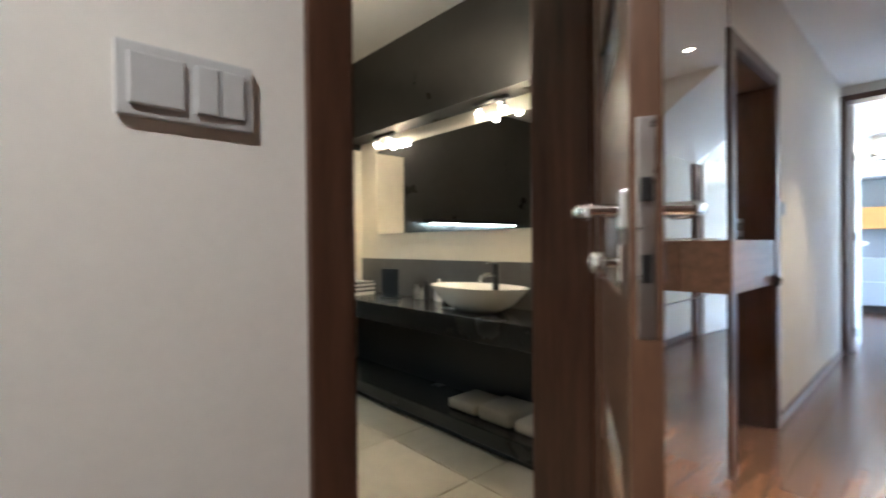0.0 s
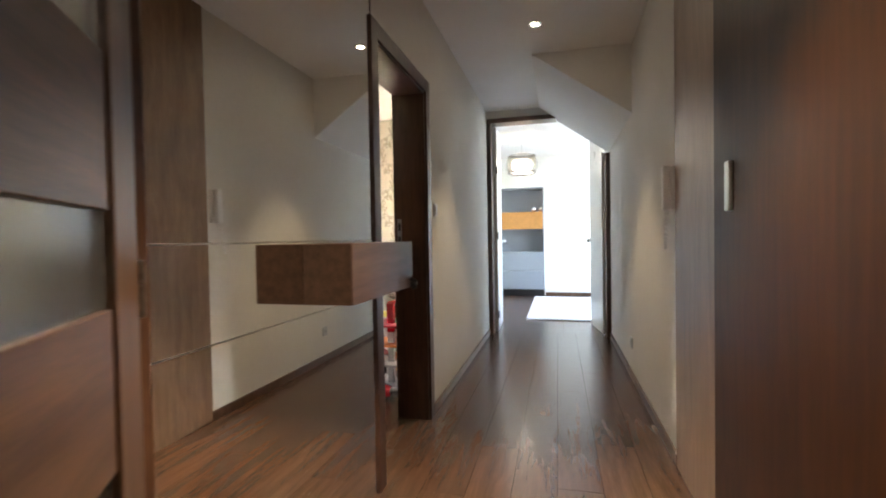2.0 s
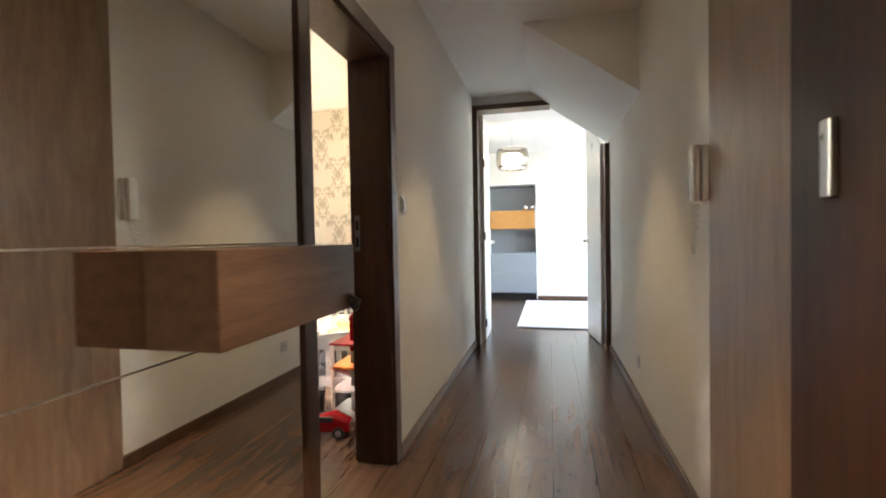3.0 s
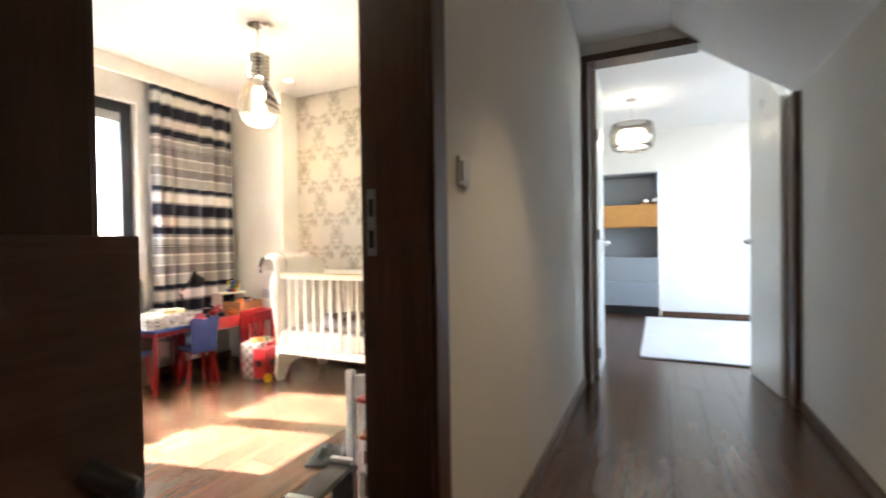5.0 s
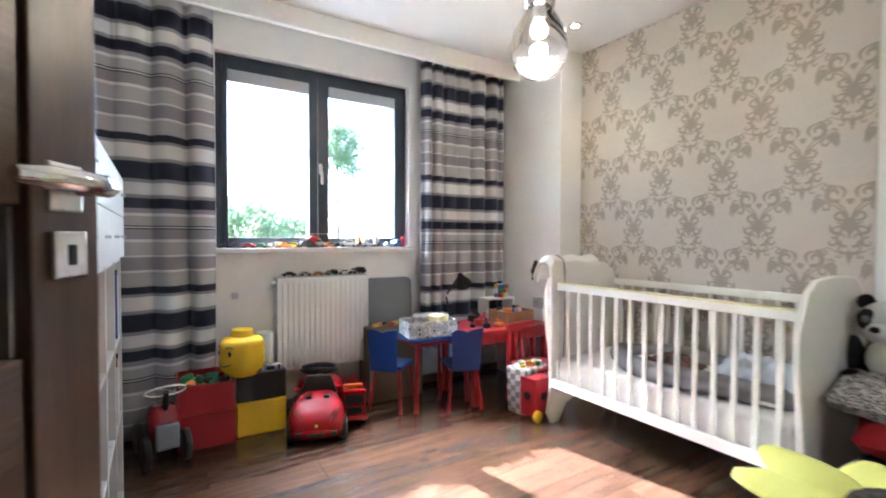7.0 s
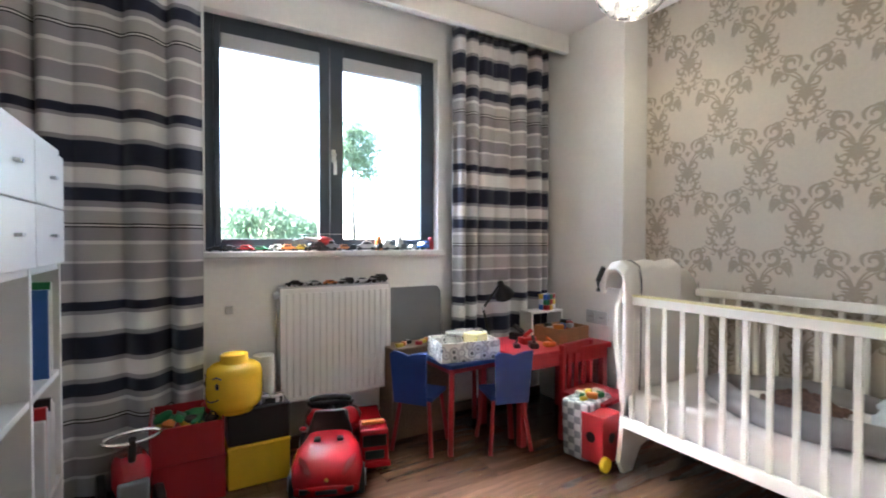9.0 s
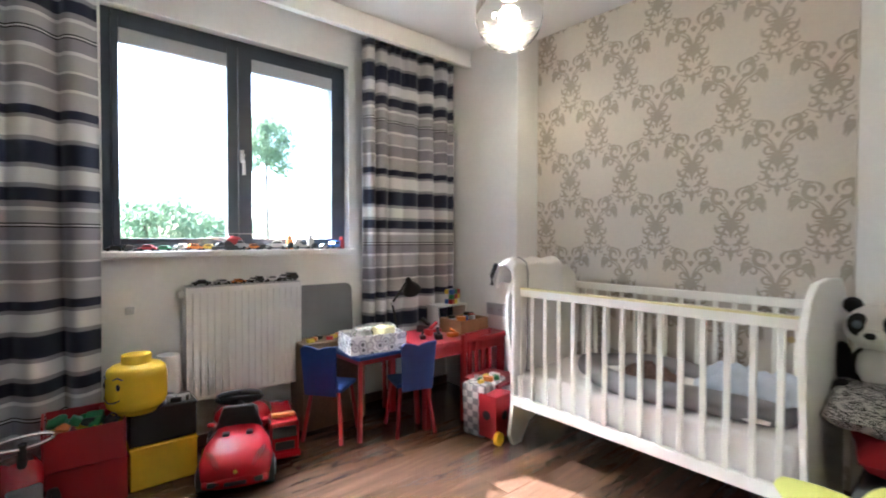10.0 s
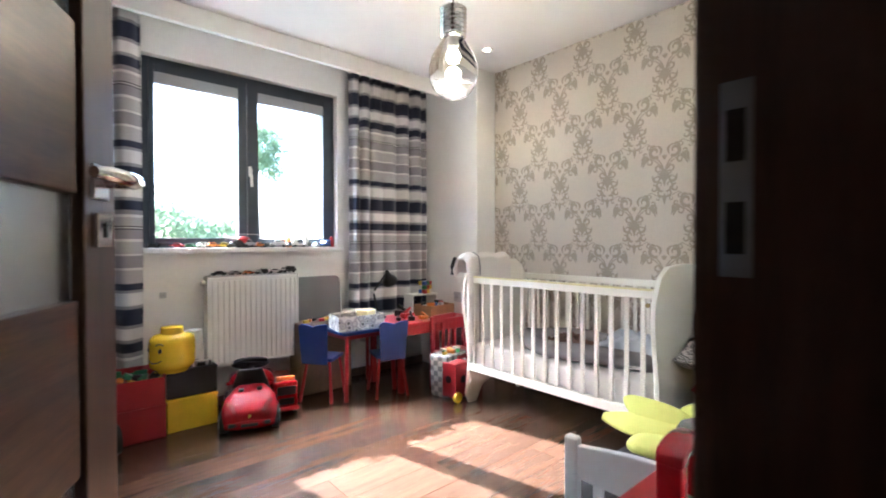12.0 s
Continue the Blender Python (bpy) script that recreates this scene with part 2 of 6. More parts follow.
# ---- the large structure ----
HL, HR, HZ = 0.727, -0.566, 2.48       # hall: side walls, ceiling
KX0, KX1, KY0, KY1, KZ = 2.45, 5.58, 0.91, 3.97, 2.43   # child's room
FX, FX2 = 5.76, 9.30                   # wall with the double door, far room's end wall
BX0, BX1, BZ = 0.535, 1.31, 2.02        # bathroom doorway
DX0, DX1, DZ = 2.53, 3.29, 1.955       # child's room doorway
WX0, WX1, WZ0, WZ1 = 3.26, 4.54, 1.035, 2.20   # window opening

floor = setting("floor", box(-1.5, -2.6, -0.2, 9.5, 4.3, -0.012), FLOORWOOD, "glossy walnut laminate floor in long boards", "floor")

b = box(-1.5, HL, 0, BX0, KY0, HZ)
box(BX0, HL, BZ, BX1, KY0, HZ, bm=b)
box(BX1, HL, 0, DX0, KY0, HZ, bm=b)
box(DX0, HL, DZ, DX1, KY0, HZ, bm=b)
box(DX1, HL, 0, FX, KY0, HZ, bm=b)
setting("wall_north", b, WALL, "cream textured painted hall wall with two doorways", "wall")
setting("wall_south", box(-1.5, HR - 0.12, 0, FX, HR, HZ), WALL, "cream textured painted hall wall", "wall")
setting("wall_west", box(-1.62, HR - 0.12, 0, -1.5, HL + 0.12, HZ), WALL, "cream painted end wall of hall", "wall")
b = box(FX, -2.5, 0, FX + 0.14, HR, 2.56)
box(FX, HL, 0, FX + 0.14, 2.5, 2.56, bm=b)
box(FX, HR, 2.395, FX + 0.14, HL, 2.56, bm=b)
setting("wall_east", b, WALL, "cream painted wall round the double door", "wall")
setting("ceiling_hall", box(-1.62, HR - 0.12, HZ, FX, KY0, HZ + 0.1), CEIL, "white painted hall ceiling", "ceiling")
setting("ceiling_slope", prism([(0.15, HZ), (HR, 1.975), (HR, HZ)], FX + 0.13 - 4.28, "x", 4.28), CEIL, "sloping white ceiling with a triangular cheek", "ceiling")

# child's room
setting("wall_room_west", box(KX0 - 0.12, KY0, 0, KX0, KY1 + 0.3, 2.6), ROOMWALL, "off-white painted room wall", "wall")
setting("wall_room_east", box(KX1, KY0, 0, KX1 + 0.12, KY1 + 0.3, 2.6), ROOMWALL, "off-white painted room wall", "wall")
setting("wall_pier", box(5.37, 3.27, 0, KX1, KY1, KZ), ROOMWALL, "off-white painted pier beside the window", "wall")
b = box(KX0, KY1, 0, WX0, KY1 + 0.46, 2.6)
box(WX1, KY1, 0, KX1, KY1 + 0.46, 2.6, bm=b)
box(WX0, KY1, 0, WX1, KY1 + 0.46, WZ0, bm=b)
box(WX0, KY1, WZ1, WX1, KY1 + 0.46, 2.6, bm=b)
setting("wall_window", b, ROOMWALL, "off-white painted wall with window opening", "wall")
setting("ceiling_room", box(KX0, KY0, KZ, KX1, KY1, KZ + 0.1), CEIL, "white painted ceiling of child's room", "ceiling")
setting("curtain_box", box(KX0, 3.70, 2.315, 5.37, 3.735, KZ, 0.003), ROOMWALL, "off-white plastered box hiding the curtain rail", "trim")

# far room
b = box(FX2, -2.5, 0, FX2 + 0.1, 0.215, 2.6)
box(FX2, 1.06, 0, FX2 + 0.1, 2.5, 2.6, bm=b)
box(FX2, 0.215, 2.0, FX2 + 0.1, 1.06, 2.6, bm=b)
setting("wall_far", b, ROOMWALL, "white painted far wall with a built-in niche", "wall")
setting("wall_far_north", box(FX + 0.14, 2.4, 0, FX2, 2.5, 2.6), ROOMWALL, "white painted wall of bright room", "wall")
b = box(FX + 0.14, -2.5, 0, 6.4, -2.4, 2.6)
box(8.8, -2.5, 0, FX2, -2.4, 2.6, bm=b)
box(6.4, -2.5, 0, 8.8, -2.4, 0.5, bm=b)
box(6.4, -2.5, 2.45, 8.8, -2.4, 2.6, bm=b)
setting("wall_far_south", b, ROOMWALL, "white painted wall with an unseen wide window opening", "wall")
setting("ceiling_far", box(FX + 0.01, -2.5, 2.56, FX2 + 0.1, 2.5, 2.66), CEIL, "white painted ceiling of bright room", "ceiling")

# bathroom
setting("bathroom_floor", box(-0.2, KY0, -0.011, KX0 - 0.12, 3.5, -0.004), BEIGETILE, "beige grout bed under floor tiles", "floor")
b = box(2.25, KY0, 0, KX0 - 0.12, 3.5, 0.96)
b2 = box(2.25, KY0, 0.96, KX0 - 0.12, 3.5, 2.5)
setting("wall_bath_base", b, paint("grey_stone_tile", (0.085, 0.08, 0.072), 0.35, 0.12, 0.08, 14), "grey stone tiled splashback wall", "wall")
CREAMTILE = paint("cream_bath_wall", (0.6, 0.54, 0.42), 0.45, 0.05, 0.06, 10)
setting("wall_bath_east", b2, CREAMTILE, "cream tiled wall round the mirror", "wall")
setting("bath_bulkhead", box(2.08, KY0, 1.91, 2.248, 3.38, 2.5), DARKTILE, "dark brown bulkhead above bathroom mirror", "wall")
setting("wall_bath_north", box(1.77, 3.39, 0, 2.25, 3.5, 1.86), CREAMTILE, "beige tiled back wall of bathroom", "wall")
setting("wall_bath_shower", box(-0.2, 3.382, 0, 1.77, 3.5, 1.86), DARKTILE, "dark tiled back wall of bathroom", "wall")
setting("wall_bath_north_top", box(-0.2, 3.385, 1.86, 2.25, 3.5, 2.5), DARKTILE, "dark tiled band of bathroom wall", "wall")
setting("wall_bath_west", box(-0.3, KY0, 0, -0.2, 3.5, 2.5), DARKTILE, "dark tiled bathroom wall", "wall")
setting("ceiling_bath", box(-0.2, KY0, 2.5, 2.33, 3.5, 2.6), CEIL, "cream painted bathroom ceiling", "ceiling")


def skirting(name, x0, y0, x1, y1, h=0.06):
    setting(name, box(x0, y0, 0.0, x1, y1, h, 0.004), LEAFWOOD, "slim walnut skirting board", "baseboard")


skirting("baseboard", 2.98, HR, FX, HR + 0.014)
skirting("baseboard", 3.36, HL - 0.014, FX, HL)
skirting("baseboard", -1.5, HL - 0.014, 0.47, HL)
skirting("baseboard", KX0, KY1 - 0.014, 5.37, KY1)
skirting("baseboard", KX1 - 0.014, KY0, KX1, 3.27)
skirting("baseboard", FX2 - 0.014, -2.4, FX2, 0.2)


def door_frame(name, x0, x1, z, y0, y1, label):
    """Lining and flat architraves round a doorway in the hall's left wall."""
    d = tagged(thing(name, pose((x0 + x1) / 2, 0, 0), label, "door frame"), kind="structure")
    w, t = (x1 - x0) / 2, 0.075
    for side in (-1, 1):
        a, c = sorted((side * (w - 0.022), side * w))
        part("jamb", box(a, y0 - 0.002, 0, c, y1 + 0.002, z, 0.002), DOORWOOD, d)
        for ya, yb in ((y0 - 0.016, y0), (y1, y1 + 0.016)):
            a, c = sorted((side * (w - 0.012), side * (w + t - 0.012)))
            part("architrave", box(a, ya, 0, c, yb, z + t - 0.012, 0.004), DOORWOOD, d)
    part("head_jamb", box(-w, y0 - 0.002, z - 0.022, w, y1 + 0.002, z, 0.002), DOORWOOD, d)
    for ya, yb in ((y0 - 0.015, y0), (y1, y1 + 0.015)):
        part("head_architrave", box(-w - t + 0.013, ya, z - 0.012, w + t - 0.013, yb, z + t - 0.013, 0.004), DOORWOOD, d)
    return d


d1 = door_frame("door_1_frame", BX0, BX1, BZ, HL, KY0, "dark walnut door frame of the bathroom")
d2 = door_frame("door_2_frame", DX0, DX1, DZ, HL, KY0, "dark walnut door frame of the child's room")
part("strike_plate", box((DX1 - DX0) / 2 - 0.0245, 0.875, 1.03, (DX1 - DX0) / 2 - 0.021, 0.9, 1.2, 0.001), GREY, d2, "steel strike plate")
for z in (1.05, 1.13):
    part("strike_hole", box((DX1 - DX0) / 2 - 0.0252, 0.88, z, (DX1 - DX0) / 2 - 0.0243, 0.895, z + 0.045), BLACK, d2)


def lever(side):
    """A lever on a square rosette: grows along y by side, points to +x."""
    b = cyl((0, 0, 0), (0, side * 0.045, 0), 0.009)
    pts = [(0.0, 0.045), (0.018, 0.055), (0.06, 0.057), (0.1, 0.052), (0.122, 0.042)]
    tube([(x, side * y, 0) for x, y in pts], [0.01, 0.0115, 0.011, 0.0105, 0.008], 12, bm=b)
    return b


def door_leaf(name, m, length, height, label, knob=False, hz=1.11):
    """Leaf from the hinge at the origin along +x, 40 mm thick, with walnut panels and frosted strips."""
    d = tagged(thing(name, m, label, "door"), kind="structure")
    t = 0.02
    s = 0.105
    part("hinge_stile", box(0, -t, 0.01, s, t, height, 0.003), LEAFWOOD, d)
    part("lock_stile", box(length - s, -t, 0.01, length, t, height, 0.003), LEAFWOOD, d)
    z = 0.01
    rows = [("p", 0.17), ("g", 0.15), ("p", 0.25), ("g", 0.15), ("p", 0.25), ("g", 0.15), ("p", 0.24), ("g", 0.16), ("p", 0.24), ("g", 0.15), ("p", 9)]
    for kind, h in rows:
        top = min(height, z + h)
        if kind == "p":
            part("panel", box(s + 0.003, -t + 0.006, z, length - s - 0.003, t - 0.006, top, 0.003), LEAFCROSS, d)
        else:
            part("frosted_pane", box(s + 0.001, -0.004, z - 0.004, length - s - 0.001, 0.004, top + 0.004), FROST, d, "frosted glass strip")
        z = top
    for side in (-1, 1):
        h = part("door_handle", lever(side), CHROME, d, "chrome lever handle", 40)
        h.matrix_basis = pose(length - 0.06, side * t, hz) @ Matrix.Diagonal((-1, 1, 1, 1))
        part("rosette", box(-0.026, -0.005, -0.026, 0.026, 0.005, 0.026, 0.003), STEEL, h)
        k = part("key_rosette", box(-0.026, -0.005, -0.026, 0.026, 0.005, 0.026, 0.003), CHROME, d, "chrome square key plate")
        k.matrix_basis = pose(length - 0.06, side * (t + 0.004), hz - 0.072)
        if knob and side == -1:
            part("thumb_turn", ball((0, side * 0.03, 0), 0.017, 16, cyl((0, 0, 0), (0, side * 0.025, 0), 0.007), (1, 0.7, 1)), CHROME, k, "", 40)
        else:
            part("keyhole", box(-0.004, -0.007, -0.011, 0.004, 0.007, 0.011), BLACK, k)
    lp = part("lock_plate", box(length - 0.001, -0.011, hz - 0.165, length + 0.002, 0.011, hz + 0.11, 0.002), STEEL, d, "rounded steel lock plate")
    part("latch", box(length, -0.007, hz + 0.005, length + 0.009, 0.007, hz + 0.035, 0.002), BLACK, lp)
    part("bolt", box(length, -0.006, hz - 0.095, length + 0.0035, 0.006, hz - 0.06), BLACK, lp)
    for z in (0.25, 1.0, 1.75):
        part("hinge", cyl((-0.004, t, z - 0.05), (-0.004, t, z + 0.05), 0.008), STEEL, d, "", 40)
    return d


# the bathroom leaf stands half open into the hall, the room's leaf open into the room
door_leaf("door_1", pose(1.315, 0.70, 0, 0, 0, 212.5), 0.70, 2.0, "half-open walnut bathroom door with frosted glass strips", True)
door_leaf("door_2", pose(2.54, 0.94, 0, 0, 0, 64.9), 0.817, 1.93, "open walnut door with horizontal frosted glass strips", False, 1.152)


# double door to the bright room, cut by the slope
dd = tagged(thing("door_3_frame", pose(FX, 0, 0), "dark walnut frame of the double door under the slope", "door frame"), kind="structure")
part("left_post", box(-0.02, HL - 0.05, 0, 0.16, HL - 0.002, 2.39, 0.003), DOORWOOD, dd)
part("right_post", box(-0.02, HR + 0.002, 0, 0.16, HR + 0.045, 1.95, 0.003), DOORWOOD, dd)
part("head_rail", prism([(HL - 0.002, 2.394), (HL - 0.002, 2.345), (-0.03, 2.345), (0.04, 2.394)], 0.18, "x", -0.02), DOORWOOD, dd)


def white_leaf(name, m, pts, knob_x):
    d = tagged(thing(name, m, "open white lacquered leaf of the double door", "door"), kind="structure")
    part("leaf", prism(pts, 0.04, "y", -0.02, 0.003), WHITE, d)
    for s in (-1, 1):
        part("knob", ball((knob_x, s * 0.055, 1.03), 0.025, 16, cyl((knob_x, 0, 1.03), (knob_x, s * 0.05, 1.03), 0.009)), CHROME, d, "chrome door knob", 40)
    for z in (0.2, 1.1, 1.85):
        part("hinge", cyl((0, -0.024, z - 0.04), (0, -0.024, z + 0.04), 0.009), BLACK, d, "", 40)
    return d


white_leaf("door_3", pose(FX + 0.15, HL - 0.065, 0, 0, 0, 2), [(0, 0.01), (0.6, 0.01), (0.6, 2.34), (0, 2.34)], 0.54)
white_leaf("door_4", pose(FX + 0.16, HR + 0.05, 0, 0, 0, 8), [(0, 0.01), (0.6, 0.01), (0.6, 2.33), (0.42, 2.33), (0, 1.98)], 0.54)

# window in the child's room
w = tagged(thing("window_1", pose(0, 4.03, 0), "anthracite framed double window with raised blinds", "window"), kind="structure")
x0, x1, z0, z1 = WX0, WX1, WZ0, WZ1
part("window_frame", box(x0, 0, z0, x0 + 0.045, 0.075, z1, 0.003), ANTHRACITE, w)
part("window_frame", box(x1 - 0.045, 0, z0, x1, 0.075, z1, 0.003), ANTHRACITE, w)
part("window_frame", box(x0 + 0.045, 0, z0, x1 - 0.045, 0.075, z0 + 0.03, 0.003), ANTHRACITE, w)
part("window_frame", box(x0 + 0.045, 0, z1 - 0.045, x1 - 0.045, 0.075, z1, 0.003), ANTHRACITE, w)
for i, (a, c, tw, bw) in enumerate(((x0 + 0.042, 3.875, 0.075, 0.03), (3.88, x1 - 0.042, 0.075, 0.072))):
    s = part("sash", box(a, -0.015, z0 + 0.028, a + bw, 0.05, z1 - 0.042, 0.004), ANTHRACITE, w)
    part("sash_stile", box(c - 0.055, -0.015, z0 + 0.028, c, 0.05, z1 - 0.042, 0.004), ANTHRACITE, s)
    part("sash_bottom", box(a + bw, -0.014, z0 + 0.028, c - 0.055, 0.05, z0 + 0.06, 0.004), ANTHRACITE, s)
    part("sash_top", box(a + bw, -0.014, z1 - 0.095, c - 0.055, 0.05, z1 - 0.042, 0.004), ANTHRACITE, s)
    p = part("pane", box(a + bw - 0.004, 0.02, z0 + 0.056, c - 0.051, 0.026, z1 - 0.091), GLASS, w)
    p.visible_shadow = False
    part("blind_cassette", box(a + bw, -0.022, z1 - 0.16, c - 0.055, 0.012, z1 - 0.09, 0.006), paint("grey_blind", (0.45, 0.46, 0.48), 0.6), w, "raised grey blind cassette")
hnd = part("window_handle", box(3.885, -0.028, 1.52, 3.905, -0.015, 1.59, 0.004), PVCWHITE, w, "white window handle")
part("grip", tube([(3.895, -0.03, 1.565), (3.895, -0.05, 1.56), (3.895, -0.052, 1.52), (3.897, -0.048, 1.45)], 0.009, 10), PVCWHITE, hnd, "", 40)
setting("window_sill_1", box(WX0 - 0.02, KY1 - 0.06, WZ0 - 0.035, WX1 + 0.02, 4.03, WZ0 - 0.003, 0.006), PVCWHITE, "white window sill crowded with toy cars", "window sill")


# ---- hall ----
def groove_mirror():
    m = thing("wall_mirror", pose(0, 0, 0), "large wall mirror in three horizontal bands", "mirror")
    y0, y1 = 0.7215, 0.7255
    for za, zb in ((0.004, 0.848), (0.852, 1.075), (1.079, 2.475)):
        part("mirror_pane", box(1.375, y0, za, 2.478, y1, zb), MIRROR, m)
    part("edge_strip", box(2.478, y0 - 0.002, 0.002, 2.486, 0.7265, 2.478, 0.001), DOORWOOD, m)
    return m


groove_mirror()

d = thing("floating_drawer", pose(0, 0, 0), "floating walnut drawer box fixed on the mirror", "drawer")
part("carcass", box(1.918, 0.5625, 0.885, 2.49, 0.7205, 1.07, 0.002), DRAWERWOOD, d)
part("drawer_front", box(1.918, 0.558, 0.885, 2.49, 0.5615, 1.07, 0.001), DRAWERWOOD, d)
c = tube([(2.45, 0.555, 0.92), (2.465, 0.535, 0.905), (2.468, 0.54, 0.888), (2.47, 0.552, 0.878)], 0.008, 10)
tagged(part("knotted_strap", ball((2.468, 0.55, 0.893), 0.016, 12, c, (1, 0.8, 1)), BLACK, None, "", 50), "black knotted strap hanging at the drawer's corner", "strap")

wd = thing("wardrobe", pose(0, 0, 0), "built-in wardrobe with dark mahogany sliding doors", "wardrobe")
part("end_panel", box(2.415, HR, 0.002, 2.985, HR + 0.012, 2.478, 0.002), WARDEND, wd, "lighter walnut end panel")
for a, c in ((1.42, 2.41), (0.42, 1.415), (-0.58, 0.415), (-1.48, -0.585)):
    dr = part("sliding_door", box(a, HR, 0.004, c, HR + 0.022, 2.478, 0.002), WARDROBE, wd)
    h = part("pull_handle", box(c - 0.175, HR + 0.02, 1.15, c - 0.14, HR + 0.036, 1.30, 0.004), STEEL, dr, "brushed steel pull handle")

ic = thing("intercom", pose(3.06, HR, 1.2), "white wall intercom handset with coiled cord", "intercom")
part("base", box(-0.045, 0, 0.0, 0.045, 0.022, 0.2, 0.006), PVCWHITE, ic)
part("handset", box(-0.04, 0.024, -0.005, 0.005, 0.055, 0.205, 0.012, 3), PVCWHITE, ic)
pts = []
for i in range(140):
    k = i / 139
    a = k * 2 * math.pi * 22
    bx, bz = 0.055 * math.sin(math.pi * k) * 0.8 - 0.02 + 0.04 * k, -0.19 * math.sin(math.pi * k)
    pts.append((bx + 0.006 * math.cos(a), 0.03 + 0.006 * math.sin(a), bz))
part("coiled_cord", tube(pts, 0.0022, 5), PVCWHITE, ic, "", 60)


def socket(name, m, n=1, label="grey-white wall socket"):
    s = thing(name, m, label, "socket")
    part("plate", box(-0.04 * n, 0, -0.04, 0.04 * n, 0.009, 0.04, 0.003), STEELGREY, s)
    for i in range(n):
        x = (i - (n - 1) / 2) * 0.08
        part("insert", box(x - 0.028, 0.008, -0.028, x + 0.028, 0.012, 0.028, 0.002), STEELGREY, s)
        b = cyl((x - 0.009, 0.011, 0), (x - 0.009, 0.0135, 0), 0.0035, n=8)
        cyl((x + 0.009, 0.011, 0), (x + 0.009, 0.0135, 0), 0.0035, n=8, bm=b)
        part("pin_holes", b, BLACK, s)
    return s


STEELGREY = paint("silver_grey_plastic", (0.5, 0.5, 0.5), 0.3, 0.03, 0.03, 40)
socket("wall_socket", pose(4.37, HR, 0.27), 1, "small grey wall socket above the skirting")
sw = thing("light_switch", pose(0.315, HL, 1.265, 0, 0, 180), "silver-grey double light switch on cream wall", "light switch")
part("plate", box(-0.078, 0, -0.044, 0.078, 0.010, 0.044, 0.003), STEELGREY, sw)
part("rocker", box(0.006, 0.009, -0.031, 0.066, 0.0155, 0.031, 0.003), STEELGREY, sw)
part("rocker", box(-0.034, 0.009, -0.031, -0.006, 0.0165, 0.031, 0.003), STEELGREY, sw)
part("rocker", box(-0.066, 0.009, -0.031, -0.036, 0.0145, 0.031, 0.003), STEELGREY, sw)
sw2 = thing("light_switch", pose(3.485, HL, 1.26, 0, 0, 180), "small silver-grey light switch beside the doorway", "light switch")
part("plate", box(-0.04, 0, -0.04, 0.04, 0.010, 0.04, 0.003), STEELGREY, sw2)
part("rocker", box(-0.028, 0.009, -0.028, 0.028, 0.016, 0.028, 0.003), STEELGREY, sw2)

LAMPGLOW = glow("warm_lamp_glow", (1.0, 0.85, 0.62), 5)


def ceiling_spot(x, y, z):
    s = thing("ceiling_spotlight", pose(x, y, z), "small chrome recessed ceiling spotlight, lit", "ceiling light", "recessed spotlights")
    part("ring", lathe([(0.026, -0.001), (0.03, -0.006), (0.042, -0.006), (0.045, 0.0), (0.026, 0.0)], 24), CHROME, s, "", 40)
    part("bulb", lathe([(0.0, -0.002), (0.024, -0.002), (0.024, 0.0), (0, 0)], 20), LAMPGLOW, s, "glowing bulb")
    return s


# the fixtures at x 1.65 and -0.7 are added over the hall fill lamps
for x, y, z in ((3.78, 0.1, HZ), (1.65, 0.0, HZ), (-0.7, 0.0, HZ), (5.2, 3.0, KZ), (3.1, 3.0, KZ)):
    ceiling_spot(x, y, z)

# ---- bathroom ----
STONE = paint("black_stone", (0.022, 0.021, 0.019), 0.25, 0.2, 0.05, 14)
CERAMIC = paint("white_ceramic", (0.78, 0.75, 0.68), 0.12, 0.02, 0.01, 20)
v = thing("washstand", pose(0, 0, 0), "long dark stone washstand with a lower shelf", "washstand")
part("worktop", box(1.83, 0.95, 0.57, 2.248, 3.385, 0.69, 0.004), STONE, v)
part("lower_shelf", box(1.85, 0.95, 0.05, 2.248, 3.385, 0.13, 0.004), STONE, v)
part("plinth", box(1.9, 0.95, 0, 2.248, 3.385, 0.05), BLACK, v)
part("back_panel", box(2.2, 0.95, 0.13, 2.248, 3.385, 0.57), BLACK, v)
bs = thing("wash_basin", pose(2.04, 1.86, 0.69), "white oval ceramic vessel basin on the stone top", "basin")
bm = lathe([(0.0, 0.012), (0.09, 0.0), (0.12, 0.0), (0.2, 0.05), (0.255, 0.115), (0.27, 0.14), (0.258, 0.14), (0.235, 0.11), (0.17, 0.045), (0.0, 0.03)], 40)
bmesh.ops.scale(bm, vec=(0.7, 1.25, 1), verts=bm.verts)
part("bowl", bm, CERAMIC, bs, "", 50)
part("drain", cyl((0, 0, 0.028), (0, 0, 0.036), 0.02), CHROME, bs)
tp = thing("tap", pose(2.2, 1.86, 0.69), "tall dark chrome basin tap", "tap")
part("column", cyl((0, 0, 0), (0, 0, 0.26), 0.02, bevel=0.003), BLACK, tp, "", 40)
part("spout", tube([(0, 0, 0.19), (-0.06, 0, 0.2), (-0.12, 0, 0.19), (-0.135, 0, 0.165)], 0.012, 10), CHROME, tp, "", 50)
part("lever", box(-0.07, -0.012, 0.262, 0.02, 0.012, 0.272, 0.003), CHROME, tp)
bmr = thing("bathroom_mirror", pose(0, 0, 0), "wide frameless bathroom mirror on cream wall", "mirror")
part("silvered_pane", box(2.236, 1.1, 1.155, 2.2425, 3.13, 1.815), MIRROR, bmr)
